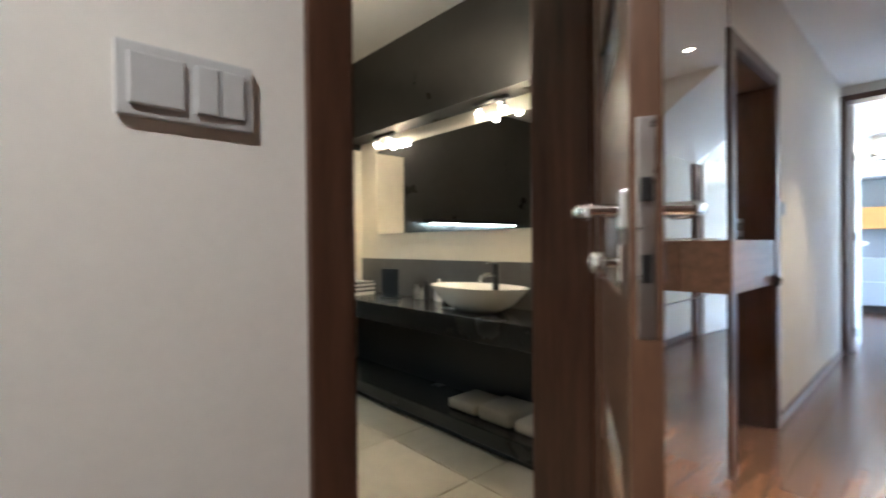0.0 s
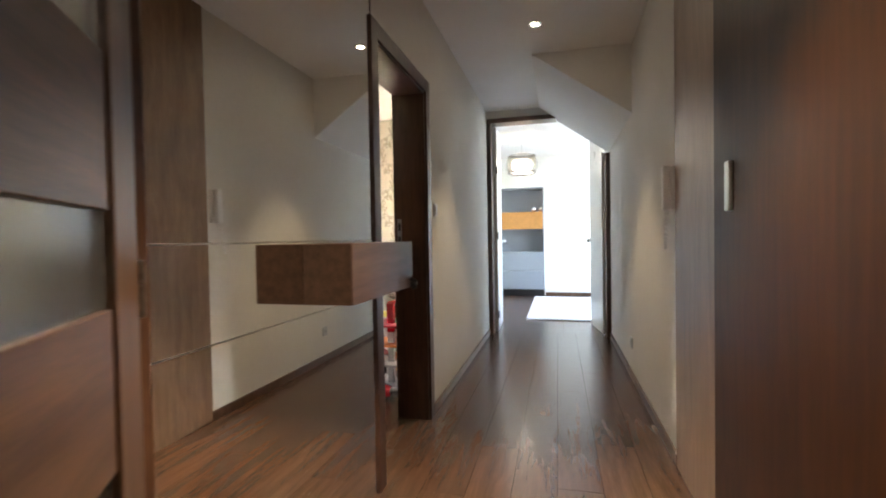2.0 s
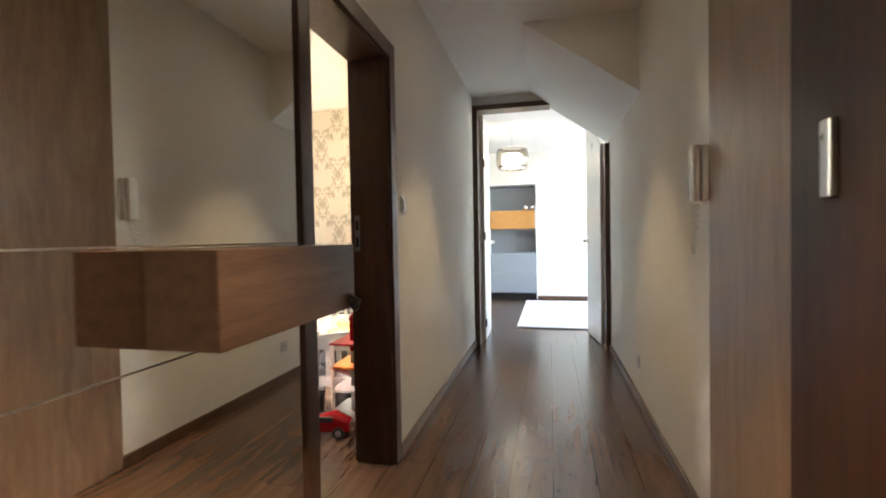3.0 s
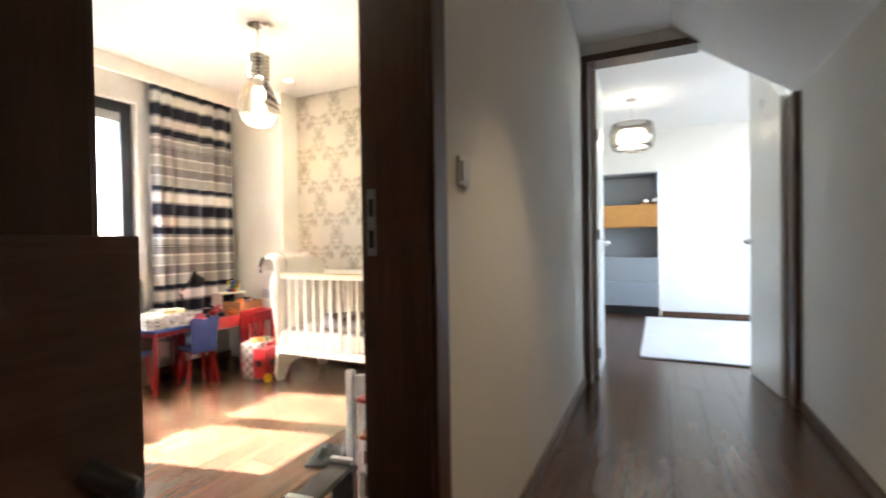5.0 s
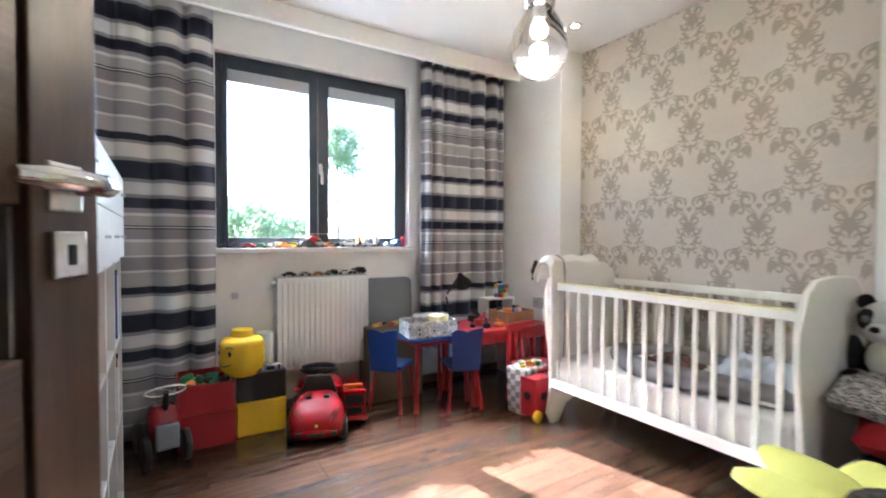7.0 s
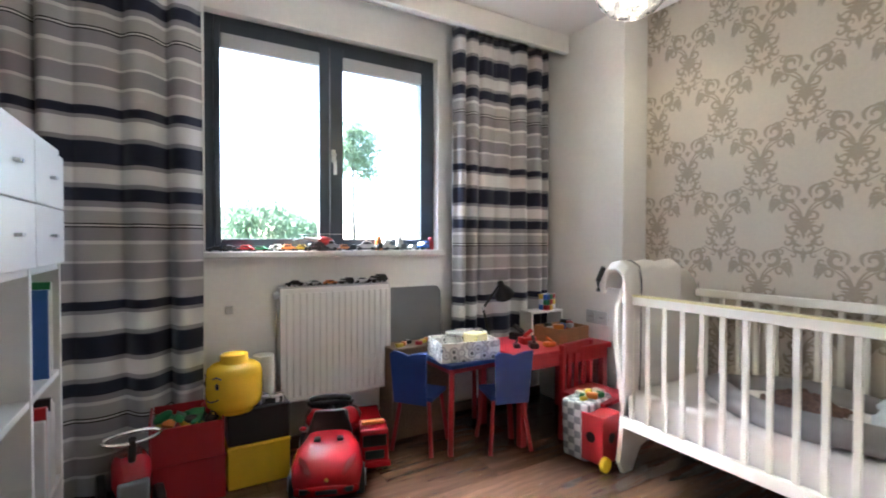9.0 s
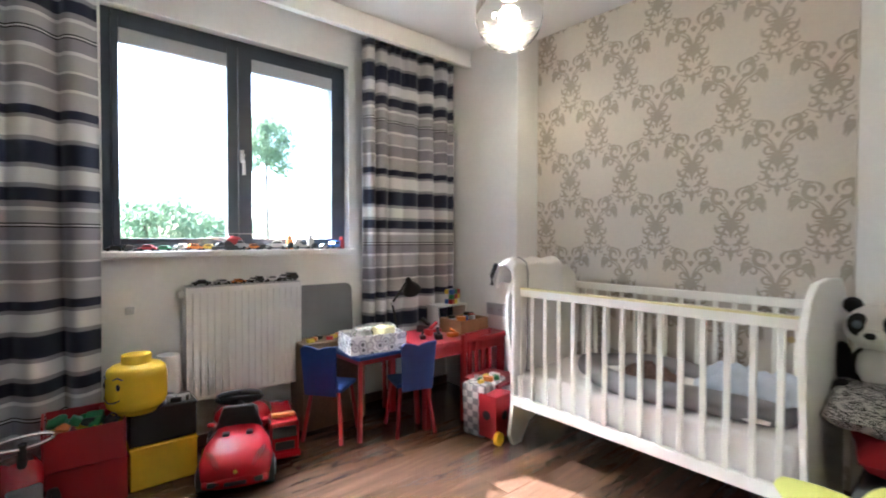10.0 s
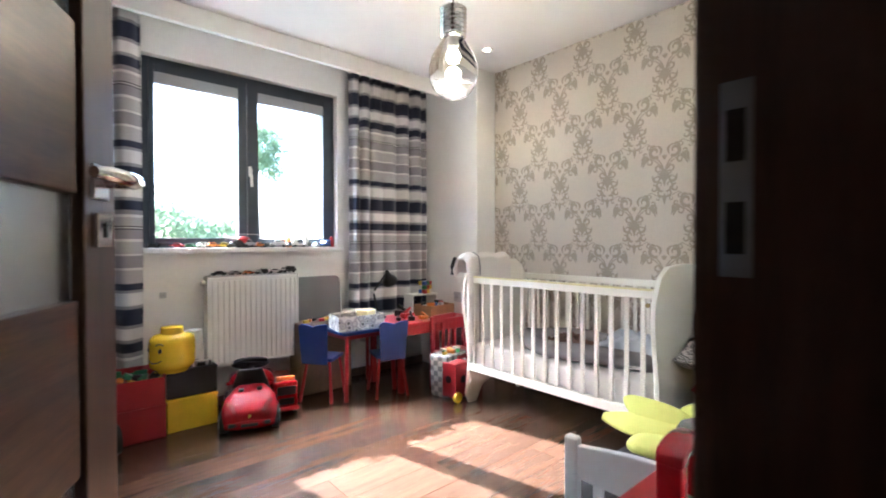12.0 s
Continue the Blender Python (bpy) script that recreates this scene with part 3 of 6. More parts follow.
part("backing", box(2.2425, 1.12, 1.17, 2.2495, 3.11, 1.8), BLACK, bmr)
for y in (2.92, 1.85):
    ml = thing("mirror_spotlight", pose(2.16, y, 1.905), "dark two-headed spotlight above the mirror, lit", "lamp")
    part("bar", box(-0.012, -0.13, -0.022, 0.012, 0.13, 0.0, 0.004), BLACK, ml)
    for s in (-0.09, 0.09):
        hd = part("head", cyl((0, s, -0.025), (0, s, -0.065), 0.02, 0.024, bevel=0.003), CHROME, ml, "", 40)
        part("bulb", ball((0, s, -0.066), 0.019, 12), LAMPGLOW, hd, "glowing bulb", 50)
bk = thing("storage_basket", pose(2.0, 3.18, 0.69), "black and white zigzag basket with white bottles", "basket")
bm = box(-0.13, -0.16, 0, 0.13, 0.16, 0.1, 0.006)
part("basket_body", bm, CERAMIC, bk)
for r in range(3):
    zz = []
    for i in range(17):
        zz.append((-0.16 + i * 0.02, 0.022 + r * 0.03 + (0.012 if i % 2 else 0.0)))
    outline = zz + [(y, z + 0.012) for y, z in reversed(zz)]
    part("zigzag_band", prism(outline, 0.0025, "x", -0.1325), BLACK, bk)
    part("zigzag_band", prism([(u * 0.81, w) for u, w in outline], 0.0025, "y", -0.1625), BLACK, bk)
for i, (dx, dy, h) in enumerate(((-0.06, -0.1, 0.15), (0.02, -0.03, 0.17), (-0.05, 0.05, 0.14), (0.05, 0.1, 0.16))):
    bo = thing("bottle", pose(2.0 + dx, 3.18 + dy, 0.79), "white cosmetics bottle in the zigzag basket", "bottle", "bathroom bottles")
    part("bottle_body", lathe([(0, 0), (0.024, 0), (0.026, 0.01), (0.026, h * 0.35), (0.012, h * 0.48), (0, h * 0.48)], 16), CERAMIC, bo, "", 40)
    part("cap", cyl((0, 0, h * 0.48), (0, 0, h * 0.62), 0.011, bevel=0.002), PVCWHITE, bo, "", 40)
pf = thing("photo_frame", pose(2.06, 2.72, 0.69, 0, 0, 15), "small dark standing frame on the washstand", "frame")
part("panel", box(-0.008, -0.075, 0.0, 0.008, 0.075, 0.21, 0.004), BLACK, pf)
part("foot", box(-0.03, -0.085, 0.0, 0.04, 0.085, 0.01, 0.003), STONE, pf)
for i in range(6):
    y = 2.2 + i * 0.045 if i < 3 else 2.38 + (i - 3) * 0.05
    bo = thing("toiletry_bottle", pose(2.19 - 0.02 * (i % 2), y + 0.08, 0.69), "small dark toiletry bottle behind the basin", "bottle", "bathroom bottles")
    h = (0.11, 0.15, 0.09, 0.13, 0.08, 0.1)[i]
    part("bottle_body", lathe([(0, 0), (0.02, 0), (0.021, 0.006), (0.021, h * 0.7), (0.009, h * 0.82), (0.009, h), (0, h)], 14), (BLACK, CERAMIC, STEEL)[i % 3], bo, "", 40)
for i in range(3):
    tagged(part("folded_towel", box(1.93, 1.3 + i * 0.24, 0.13, 2.17, 1.52 + i * 0.24, 0.19 + 0.02 * (i % 2), 0.025, 3), paint("towel_cloth", (0.3, 0.26, 0.2), 0.95, 0.08, 0.9, 260), None, "", 50), "folded beige towel on the washstand's lower shelf", "towel", "folded towels")
ls = thing("lit_shelf", pose(0, 3.382, 0), "dark wall shelf with a white light strip", "shelf")
part("board", box(0.3, -0.12, 1.27, 1.55, 0, 1.31, 0.003), BLACK, ls)
part("light_strip", box(0.32, -0.115, 1.258, 1.53, -0.09, 1.269), glow("strip_glow", (0.85, 1.0, 0.95), 1.6), ls, "white light strip")

# ---- bright room ----
cb = thing("niche_cabinet", pose(9.3, 0.64, 0), "built-in grey cabinet with an oak shelf in the niche", "cabinet")
part("back_panel", box(0.32, -0.42, 0.1, 0.34, 0.42, 2.0), GREY, cb)
part("side_panel", box(0.002, 0.402, 0.1, 0.32, 0.42, 2.0), GREY, cb)
part("side_panel", box(0.002, -0.422, 0.1, 0.32, -0.404, 2.0), GREY, cb)
part("top_panel", box(0.002, -0.42, 1.98, 0.32, 0.42, 1.998), GREY, cb)
sh = part("oak_shelf", box(-0.01, -0.402, 1.23, 0.318, 0.4, 1.55, 0.004), ORANGE, cb, "orange oak shelf box")
for za, zb in ((0.11, 0.45), (0.455, 0.8)):
    part("drawer", box(0.0, -0.402, za, 0.318, 0.4, zb, 0.004), GREY, cb)
part("plinth", box(0.01, -0.42, 0, 0.3, 0.42, 0.1), BLACK, cb)
for y in (0.27, 0.4):
    tagged(part("silver_bowl", ball((9.36, y, 1.598), 0.05, 20), CHROME, None, "", 60), "small silver bowl on the oak shelf", "bowl", "silver bowls")
tagged(part("rug", box(6.7, -0.85, 0.001, 8.98, 0.385, 0.022, 0.008), RUG, None), "pale lilac-white short-pile rug on walnut floor", "rug")
pl = thing("pendant_lamp", pose(7.6, 0.48, 2.56), "wide glass drum pendant lamp, lit", "lamp")
part("canopy", lathe([(0, 0), (0.06, 0), (0.06, -0.02), (0.02, -0.03), (0, -0.03)], 24), STEEL, pl, "", 40)
part("rod", cyl((0, 0, -0.03), (0, 0, -0.26), 0.006), CHROME, pl)
part("shade", lathe([(0.15, -0.25), (0.205, -0.27), (0.225, -0.35), (0.225, -0.45), (0.2, -0.53), (0.15, -0.55), (0.15, -0.545), (0.195, -0.52), (0.218, -0.45), (0.218, -0.35), (0.2, -0.275), (0.15, -0.255), (0.15, -0.25)], 40), glass("smoky_glass", (0.72, 0.68, 0.62), 0.05), pl, "smoky glass shade", 50)
part("inner_diffuser", lathe([(0, -0.34), (0.12, -0.34), (0.14, -0.38), (0.14, -0.48), (0.12, -0.5), (0, -0.5)], 32), glow("diffuser_glow", (1.0, 0.9, 0.75), 0.7), pl, "glowing white diffuser", 50)


# ---- child's room ----
def stripes(name, z0):
    """Woven horizontal stripes that repeat every 0.8 m."""
    n = Nodes(name)
    tc = n.add("TexCoord")
    sep = n.add("SeparateXYZ", {0: tc.outputs["Object"]})
    ph = n.maths("FRACT", n.maths("MULTIPLY", n.maths("SUBTRACT", sep.outputs[2], z0 - 8.0), 1 / 0.8))
    N, W, G, M, K = (0.012, 0.016, 0.04), (0.66, 0.64, 0.62), (0.27, 0.26, 0.27), (0.4, 0.38, 0.38), (0.01, 0.01, 0.01)
    bands = [(0, N), (0.055, G), (0.08, W), (0.17, G), (0.19, N), (0.235, M), (0.33, W), (0.345, G), (0.43, W), (0.445, M), (0.53, W), (0.55, G),
             (0.615, K), (0.622, W), (0.63, K), (0.64, M), (0.70, W), (0.72, G), (0.752, N), (0.82, G), (0.84, W), (0.92, G), (0.945, N)]
    first = n.add("ValToRGB", {"Fac": ph})
    first.color_ramp.interpolation = "CONSTANT"
    e = first.color_ramp.elements
    while len(e) < len(bands):
        e.new(0.99)
    for el, (p, c) in zip(e, bands):
        el.position, el.color = p, (*c, 1)
    v = n.coords()
    weave = n.noise(v, 420, 2)
    n.set(Base_Color=n.mix(0.25, first.outputs[0], n.ramp(weave, [(0.3, (0.3, 0.3, 0.3)), (0.7, (0.7, 0.7, 0.7))]), "OVERLAY"), Roughness=0.9, Sheen_Weight=0.2)
    n.bump(weave, 0.3, 0.001)
    return n.mat


def curtain(name, x0, x1, y, z0, z1, folds, mat, label):
    bm = bmesh.new()
    nx, nz = 150, 26
    grid = []
    for j in range(nz + 1):
        row = []
        k = j / nz
        for i in range(nx + 1):
            u = i / nx
            a = 2 * math.pi * folds * (u + 0.05 * math.sin(5 * u))
            amp = 0.04 * (0.75 + 0.35 * k) * (0.7 + 0.45 * math.sin(9 * u + 1))
            sway = 0.012 * math.sin(3 * k + 7 * u) * k
            pleat = 0.006 * math.sin(a * 3) * max(0.0, 1 - 5 * k)
            row.append(bm.verts.new((x0 + (x1 - x0) * u + 0.012 * math.sin(a + 1.0) + sway, y + amp * math.sin(a) + pleat, z1 + (z0 - z1) * k + 0.006 * math.sin(a * 0.5) * k)))
        grid.append(row)
    for r, s in zip(grid, grid[1:]):
        for i in range(nx):
            bm.faces.new((r[i], r[i + 1], s[i + 1], s[i]))
    c = thing(name, pose(0, 0, 0), label, "curtain", "striped curtains")
    ob = part("cloth", bm, mat, c, "", 180)
    mod = ob.modifiers.new("thickness", "SOLIDIFY")
    mod.thickness = 0.003
    bm = bmesh.new()
    for i in range(int((x1 - x0) / 0.07)):
        cyl((x0 + 0.03 + i * 0.07, y, z1 - 0.005), (x0 + 0.03 + i * 0.07, y, z1 + 0.03), 0.004, n=6, bm=bm)
    tagged(part("hooks", bm, PVCWHITE, c), kind="stuff")
    part("rail", box(x0 - 0.02, y - 0.012, z1 + 0.028, x1 + 0.02, y + 0.012, z1 + 0.05), PVCWHITE, c)
    return c


curtain("curtain", 2.52, 3.235, 3.85, 0.03, 2.36, 5.5, stripes("curtain_stripes_left", 1.445), "grey, white and navy striped curtain to the floor")
curtain("curtain", 4.56, 5.33, 3.85, 0.3, 2.36, 7.0, stripes("curtain_stripes_right", 1.36), "grey, white and navy striped curtain behind the desk")

# wallpaper with a scrolled damask print
PAPER = paint("wallpaper_ground", (0.64, 0.58, 0.495), 0.6, 0.05, 0.2, 90)
PRINT = paint("wallpaper_print", (0.41, 0.355, 0.275), 0.45, 0.1, 0.3, 140)
wp = tagged(thing("wallpaper", pose(KX1, 0, 0), "cream wallpaper with grey-beige damask scrolls", "wallpaper"), kind="structure")
part("paper_panel", box(-0.006, 1.655, 0.02, -0.001, 3.268, KZ - 0.002, 0.001, 1), PAPER, wp)


LAYER = [0]


def ribbon(bm, pts, widths, x):
    prev = None
    LAYER[0] = (LAYER[0] + 1) % 97
    x -= 0.00005 * LAYER[0]
    for i, (u, w) in enumerate(pts):
        a, c = pts[max(0, i - 1)], pts[min(len(pts) - 1, i + 1)]
        d = Vector((c[0] - a[0], c[1] - a[1])).normalized()
        h = widths[i] / 2
        cur = (bm.verts.new((x, u - d.y * h, w + d.x * h)), bm.verts.new((x, u + d.y * h, w - d.x * h)))
        if prev:
            bm.faces.new((prev[0], prev[1], cur[1], cur[0]))
        prev = cur


def scroll(bm, x, cu, cw, sx, r, turns, start, wid, ou, ow):
    pts, wd = [], []
    n = 16
    for i in range(n + 1):
        k = i / n
        a = start + turns * 2 * math.pi * k
        rr = 1.12 * r * (1 - 0.72 * k)
        pts.append((ou + sx * (cu + rr * math.cos(a)), ow + cw + rr * math.sin(a)))
        wd.append(0.62 * wid * (0.35 + 1.1 * math.sin(math.pi * min(1, k * 0.8 + 0.2)) * (1 - 0.3 * k)))
    ribbon(bm, pts, wd, x)


def leaf(bm, x, u0, w0, u1, w1, bulge, sx, ou, ow):
    pts, wd = [], []
    for i in range(8):
        k = i / 7
        b = math.sin(math.pi * k) * bulge
        pts.append((ou + sx * (u0 + (u1 - u0) * k - (w1 - w0) * b), ow + w0 + (w1 - w0) * k + (u1 - u0) * b))
        wd.append(0.0015 + 0.0145 * math.sin(math.pi * k) ** 0.8)
    ribbon(bm, pts, wd, x)


def stem(bm, x, pts, wid, sx, ou, ow):
    """A tapering stalk along a smooth curve through three points."""
    (a0, b0), (a1, b1), (a2, b2) = pts
    line, wd = [], []
    for i in range(11):
        k = i / 10
        p, q, r = (1 - k) ** 2, 2 * k * (1 - k), k * k
        line.append((ou + sx * (p * a0 + q * a1 + r * a2), ow + p * b0 + q * b1 + r * b2))
        wd.append(wid * (1 - 0.55 * k))
    ribbon(bm, line, wd, x)


def motif(bm, x, u, w):
    """One damask bouquet: crown of curled fronds above a column of scrolls."""
    leaf(bm, x, 0, -0.005, 0, 0.028, 0.0, 1, u, w)
    for s in (-1, 1):
        leaf(bm, x, 0.002, -0.004, 0.016, 0.02, 0.2, s, u, w)
        # fronds
        stem(bm, x, ((0.006, -0.075), (0.012, -0.01), (0.062, 0.014)), 0.012, s, u, w)
        scroll(bm, x, 0.058, 0.046, s, 0.032, 0.95, -2.2, 0.026, u, w)
        leaf(bm, x, 0.03, 0.022, 0.05, 0.085, 0.3, s, u, w)
        leaf(bm, x, 0.045, 0.075, 0.09, 0.06, 0.35, s, u, w)
        stem(bm, x, ((0.012, -0.06), (0.04, -0.002), (0.1, 0.012)), 0.01, s, u, w)
        leaf(bm, x, 0.085, 0.016, 0.14, -0.034, 0.22, s, u, w)
        leaf(bm, x, 0.08, 0.012, 0.13, -0.042, 0.16, s, u, w)
        scroll(bm, x, 0.112, 0.036, s, 0.016, 0.9, -2.0, 0.012, u, w)
        stem(bm, x, ((0.075, -0.196), (0.1, -0.2), (0.12, -0.235)), 0.006, s, u, w)
        scroll(bm, x, 0.09, -0.222, s, 0.013, 0.9, 1.2, 0.01, u, w)
        leaf(bm, x, 0.09, 0.02, 0.136, -0.012, 0.4, s, u, w)
        scroll(bm, x, 0.09, -0.012, s, 0.018, 0.9, 1.9, 0.014, u, w)
        # fan and scrolls of the column
        for k in range(4):
            leaf(bm, x, 0.004, -0.10 - 0.012 * k, 0.03 + 0.008 * k, -0.05 - 0.017 * k, 0.25, s, u, w)
        scroll(bm, x, 0.034, -0.052, s, 0.02, 0.95, -1.8, 0.015, u, w)
        scroll(bm, x, 0.05, -0.115, s, 0.022, 0.95, 2.4, 0.016, u, w)
        leaf(bm, x, 0.02, -0.135, 0.07, -0.088, -0.3, s, u, w)
        scroll(bm, x, 0.026, -0.15, s, 0.019, 0.95, -1.6, 0.014, u, w)
        scroll(bm, x, 0.062, -0.172, s, 0.021, 0.95, 1.4, 0.015, u, w)
        leaf(bm, x, 0.004, -0.19, 0.045, -0.15, -0.25, s, u, w)
        scroll(bm, x, 0.024, -0.198, s, 0.016, 0.9, -2.0, 0.012, u, w)
        stem(bm, x, ((0.002, -0.225), (0.035, -0.225), (0.075, -0.196)), 0.008, s, u, w)
        scroll(bm, x, 0.04, -0.232, s, 0.012, 0.9, 2.0, 0.009, u, w)
        leaf(bm, x, 0.0, -0.255, 0.018, -0.215, 0.3, s, u, w)
    leaf(bm, x, 0, -0.27, 0, -0.2, 0.0, 1, u, w)
    leaf(bm, x, 0, -0.16, 0, -0.1, 0.0, 1, u, w)


bm = bmesh.new()
for col in range(-1, 10):
    for row in range(-1, 5):
        motif(bm, -0.0068, 1.742 + col * 0.181, 0.071 + row * 0.593 + (0.2965 if col % 2 else 0))
for cut, n in (((-1, 1.66, 0), (0, -1, 0)), ((-1, 3.262, 0), (0, 1, 0)), ((-1, 0, KZ - 0.006), (0, 0, 1)), ((-1, 0, 0.03), (0, 0, -1))):
    bmesh.ops.bisect_plane(bm, geom=bm.verts[:] + bm.edges[:] + bm.faces[:], plane_co=cut, plane_no=n, clear_outer=True)
tagged(part("damask_print", bm, PRINT, wp, "grey-beige scrolled print"), kind="stuff")

# radiator
rd = thing("radiator", pose(3.585, 3.865, 0.27), "white ribbed panel radiator under the window", "radiator")
part("back_panel", box(0, 0.055, 0, 0.585, 0.09, 0.58, 0.006), WHITE, rd)
part("front_panel", box(0, 0.0, 0, 0.585, 0.014, 0.575, 0.006), WHITE, rd)
for i in range(17):
    x = 0.025 + i * 0.0335
    part("rib", box(x, -0.007, 0.025, x + 0.018, 0.002, 0.55, 0.0035), WHITE, rd)
part("side_cover", box(-0.004, -0.004, 0.005, 0.004, 0.092, 0.58, 0.003), WHITE, rd)
part("side_cover", box(0.581, -0.004, 0.005, 0.589, 0.092, 0.58, 0.003), WHITE, rd)
g = part("top_grille", box(0.004, 0.0, 0.575, 0.581, 0.09, 0.583, 0.002), STEELGREY, rd)
for i in range(24):
    part("slot", box(0.02 + i * 0.0232, 0.02, 0.5825, 0.034 + i * 0.0232, 0.075, 0.5845), BLACK, g)
part("valve", cyl((-0.03, 0.045, 0.54), (0.0, 0.045, 0.54), 0.018, bevel=0.004), PVCWHITE, rd, "", 40)
for x in (0.1, 0.48):
    part("bracket", box(x, 0.088, 0.1, x + 0.03, 0.106, 0.5), WHITE, rd)
socket("wall_socket", pose(3.36, KY1, 0.745, 0, 0, 180), 1, "small wall socket beside the radiator").scale = (0.45, 1, 0.45)
socket("socket_row", pose(KX1, 1.372, 0.63, 0, 0, 90), 3, "triple grey-white wall socket above the bed")
socket("socket_row", pose(5.37, 3.45, 0.62, 0, 0, 90), 2, "double grey-white wall socket beside the desk")

# pendant shaped like a large light bulb
lp = thing("pendant_lamp", pose(4.36, 2.44, KZ), "oversized clear light-bulb pendant with ribbed metal cap, lit", "lamp")
part("canopy", lathe([(0, 0), (0.06, 0), (0.06, -0.02), (0.03, -0.028), (0, -0.028)], 28), CHROME, lp, "", 40)
part("cord", cyl((0, 0, -0.02), (0, 0, -0.19), 0.003, n=8), BLACK, lp)
prof = [(0.0, -0.185), (0.03, -0.187), (0.055, -0.2)]
for i in range(6):
    prof += [(0.068, -0.212 - i * 0.022), (0.06, -0.223 - i * 0.022)]
prof += [(0.066, -0.343), (0.058, -0.355), (0.0, -0.355)]
part("screw_cap", lathe(prof, 32), metal("ribbed_aluminium", (0.7, 0.7, 0.7), 0.22), lp, "ribbed aluminium screw cap", 60)
outer = [(0.056, -0.352), (0.062, -0.37), (0.085, -0.405), (0.11, -0.45), (0.122, -0.5), (0.12, -0.55), (0.102, -0.6), (0.07, -0.635), (0.035, -0.65), (0.0, -0.654)]
inner = [(max(0, r - 0.003), z + 0.003) for r, z in reversed(outer)]
gl = part("glass_bulb", lathe(outer + inner, 40), glass("bulb_glass", (1, 1, 1), 0.0, 1.12), lp, "clear glass bulb", 70)
gl.visible_shadow = False
part("lamp_holder", cyl((0, 0, -0.35), (0, 0, -0.415), 0.02, bevel=0.003), PVCWHITE, lp, "", 40)
part("inner_bulb", lathe([(0.013, -0.415), (0.014, -0.425), (0.025, -0.445), (0.028, -0.46), (0.021, -0.48), (0, -0.488)], 20), glow("bulb_glow", (1.0, 0.83, 0.55), 3), lp, "glowing inner bulb", 60)
rng = random.Random(4)
pts = []
for i in range(150):
    a = i * 1.7
    r = 0.035 + 0.062 * rng.random()
    pts.append((r * math.cos(a), r * math.sin(a), -0.585 - 0.05 * rng.random() * (1 - (r / 0.105) ** 2) + 0.025 * rng.random()))
part("wire_tangle", tube(pts, 0.0011, 4), CHROME, lp, "crumpled silver wire")

# ---- cot ----
IVORY = paint("ivory_lacquer", (0.86, 0.835, 0.75), 0.3, 0.02, 0.03, 30)
COTTON = paint("white_cotton", (0.84, 0.81, 0.77), 0.95, 0.03, 0.7, 240)
GREYCLOTH = paint("grey_cotton", (0.28, 0.27, 0.27), 0.95, 0.06, 0.7, 240)
BLUECLOTH = paint("pale_blue_cotton", (0.55, 0.6, 0.66), 0.95, 0.04, 0.7, 240)
CX0, CX1, CYA, CYB = 4.90, 5.54, 1.67, 2.935
ct = thing("cot", pose(0, 0, 0), "ivory slatted baby cot with curved end panels", "cot")


def end_panel(y, flip):
    w = CX1 - CX0
    pts = [(CX0 + 0.04, 0.0), (CX0 + 0.10, 0.0), (CX0 + 0.16, 0.1), (CX0 + w / 2, 0.16), (CX1 - 0.16, 0.1), (CX1 - 0.10, 0.0), (CX1 - 0.04, 0.0)]
    side = []
    for i in range(15):
        k = i / 14
        side.append((0.025 * math.sin(2 * math.pi * k * 0.95) - 0.01 + (0.05 * max(0, k - 0.85) / 0.15 if k > 0.85 else 0), 0.06 + 0.84 * k))
    right = [(CX1 - 0.025 - a, z) for a, z in side]
    left = [(CX0 + 0.02 + a, z) for a, z in reversed(side)]
    top = [(CX1 - 0.13, 0.945), (CX0 + w / 2, 0.955), (CX0 + 0.13, 0.945)]
    return prism(pts + right + top + left, 0.024, "y", y, 0.005)


part("end_panel", end_panel(CYB - 0.024, 0), IVORY, ct)
part("end_panel", end_panel(CYA, 1), IVORY, ct)
for x in (CX0 + 0.012, CX1 - 0.05):
    sd = part("top_rail", box(x, CYA + 0.024, 0.8, x + 0.028, CYB - 0.024, 0.84, 0.005), IVORY, ct)
    sd2 = part("bottom_rail", box(x, CYA + 0.024, 0.225, x + 0.028, CYB - 0.024, 0.275, 0.005), IVORY, ct)
    for i in range(15):
        y = CYA + 0.075 + i * (CYB - CYA - 0.15) / 14
        part("slat", box(x + 0.008, y - 0.011, 0.27, x + 0.022, y + 0.011, 0.802, 0.003, 1), IVORY, ct)
part("teething_strip", box(CX0 + 0.008, CYA + 0.03, 0.837, CX0 + 0.044, CYB - 0.03, 0.845, 0.003), paint("pale_yellow_plastic", (0.75, 0.68, 0.35), 0.35), ct, "pale yellow rail cover")
part("slat_base", box(CX0 + 0.045, CYA + 0.026, 0.235, CX1 - 0.055, CYB - 0.026, 0.25), IVORY, ct)
for y in (CYA + 0.045, CYB - 0.05):
    part("bolt_cap", cyl((CX0 + 0.004, y, 0.77), (CX0 + 0.014, y, 0.77), 0.011, bevel=0.002), paint("brass_cap", (0.5, 0.4, 0.2), 0.3, metal=0.8), ct)


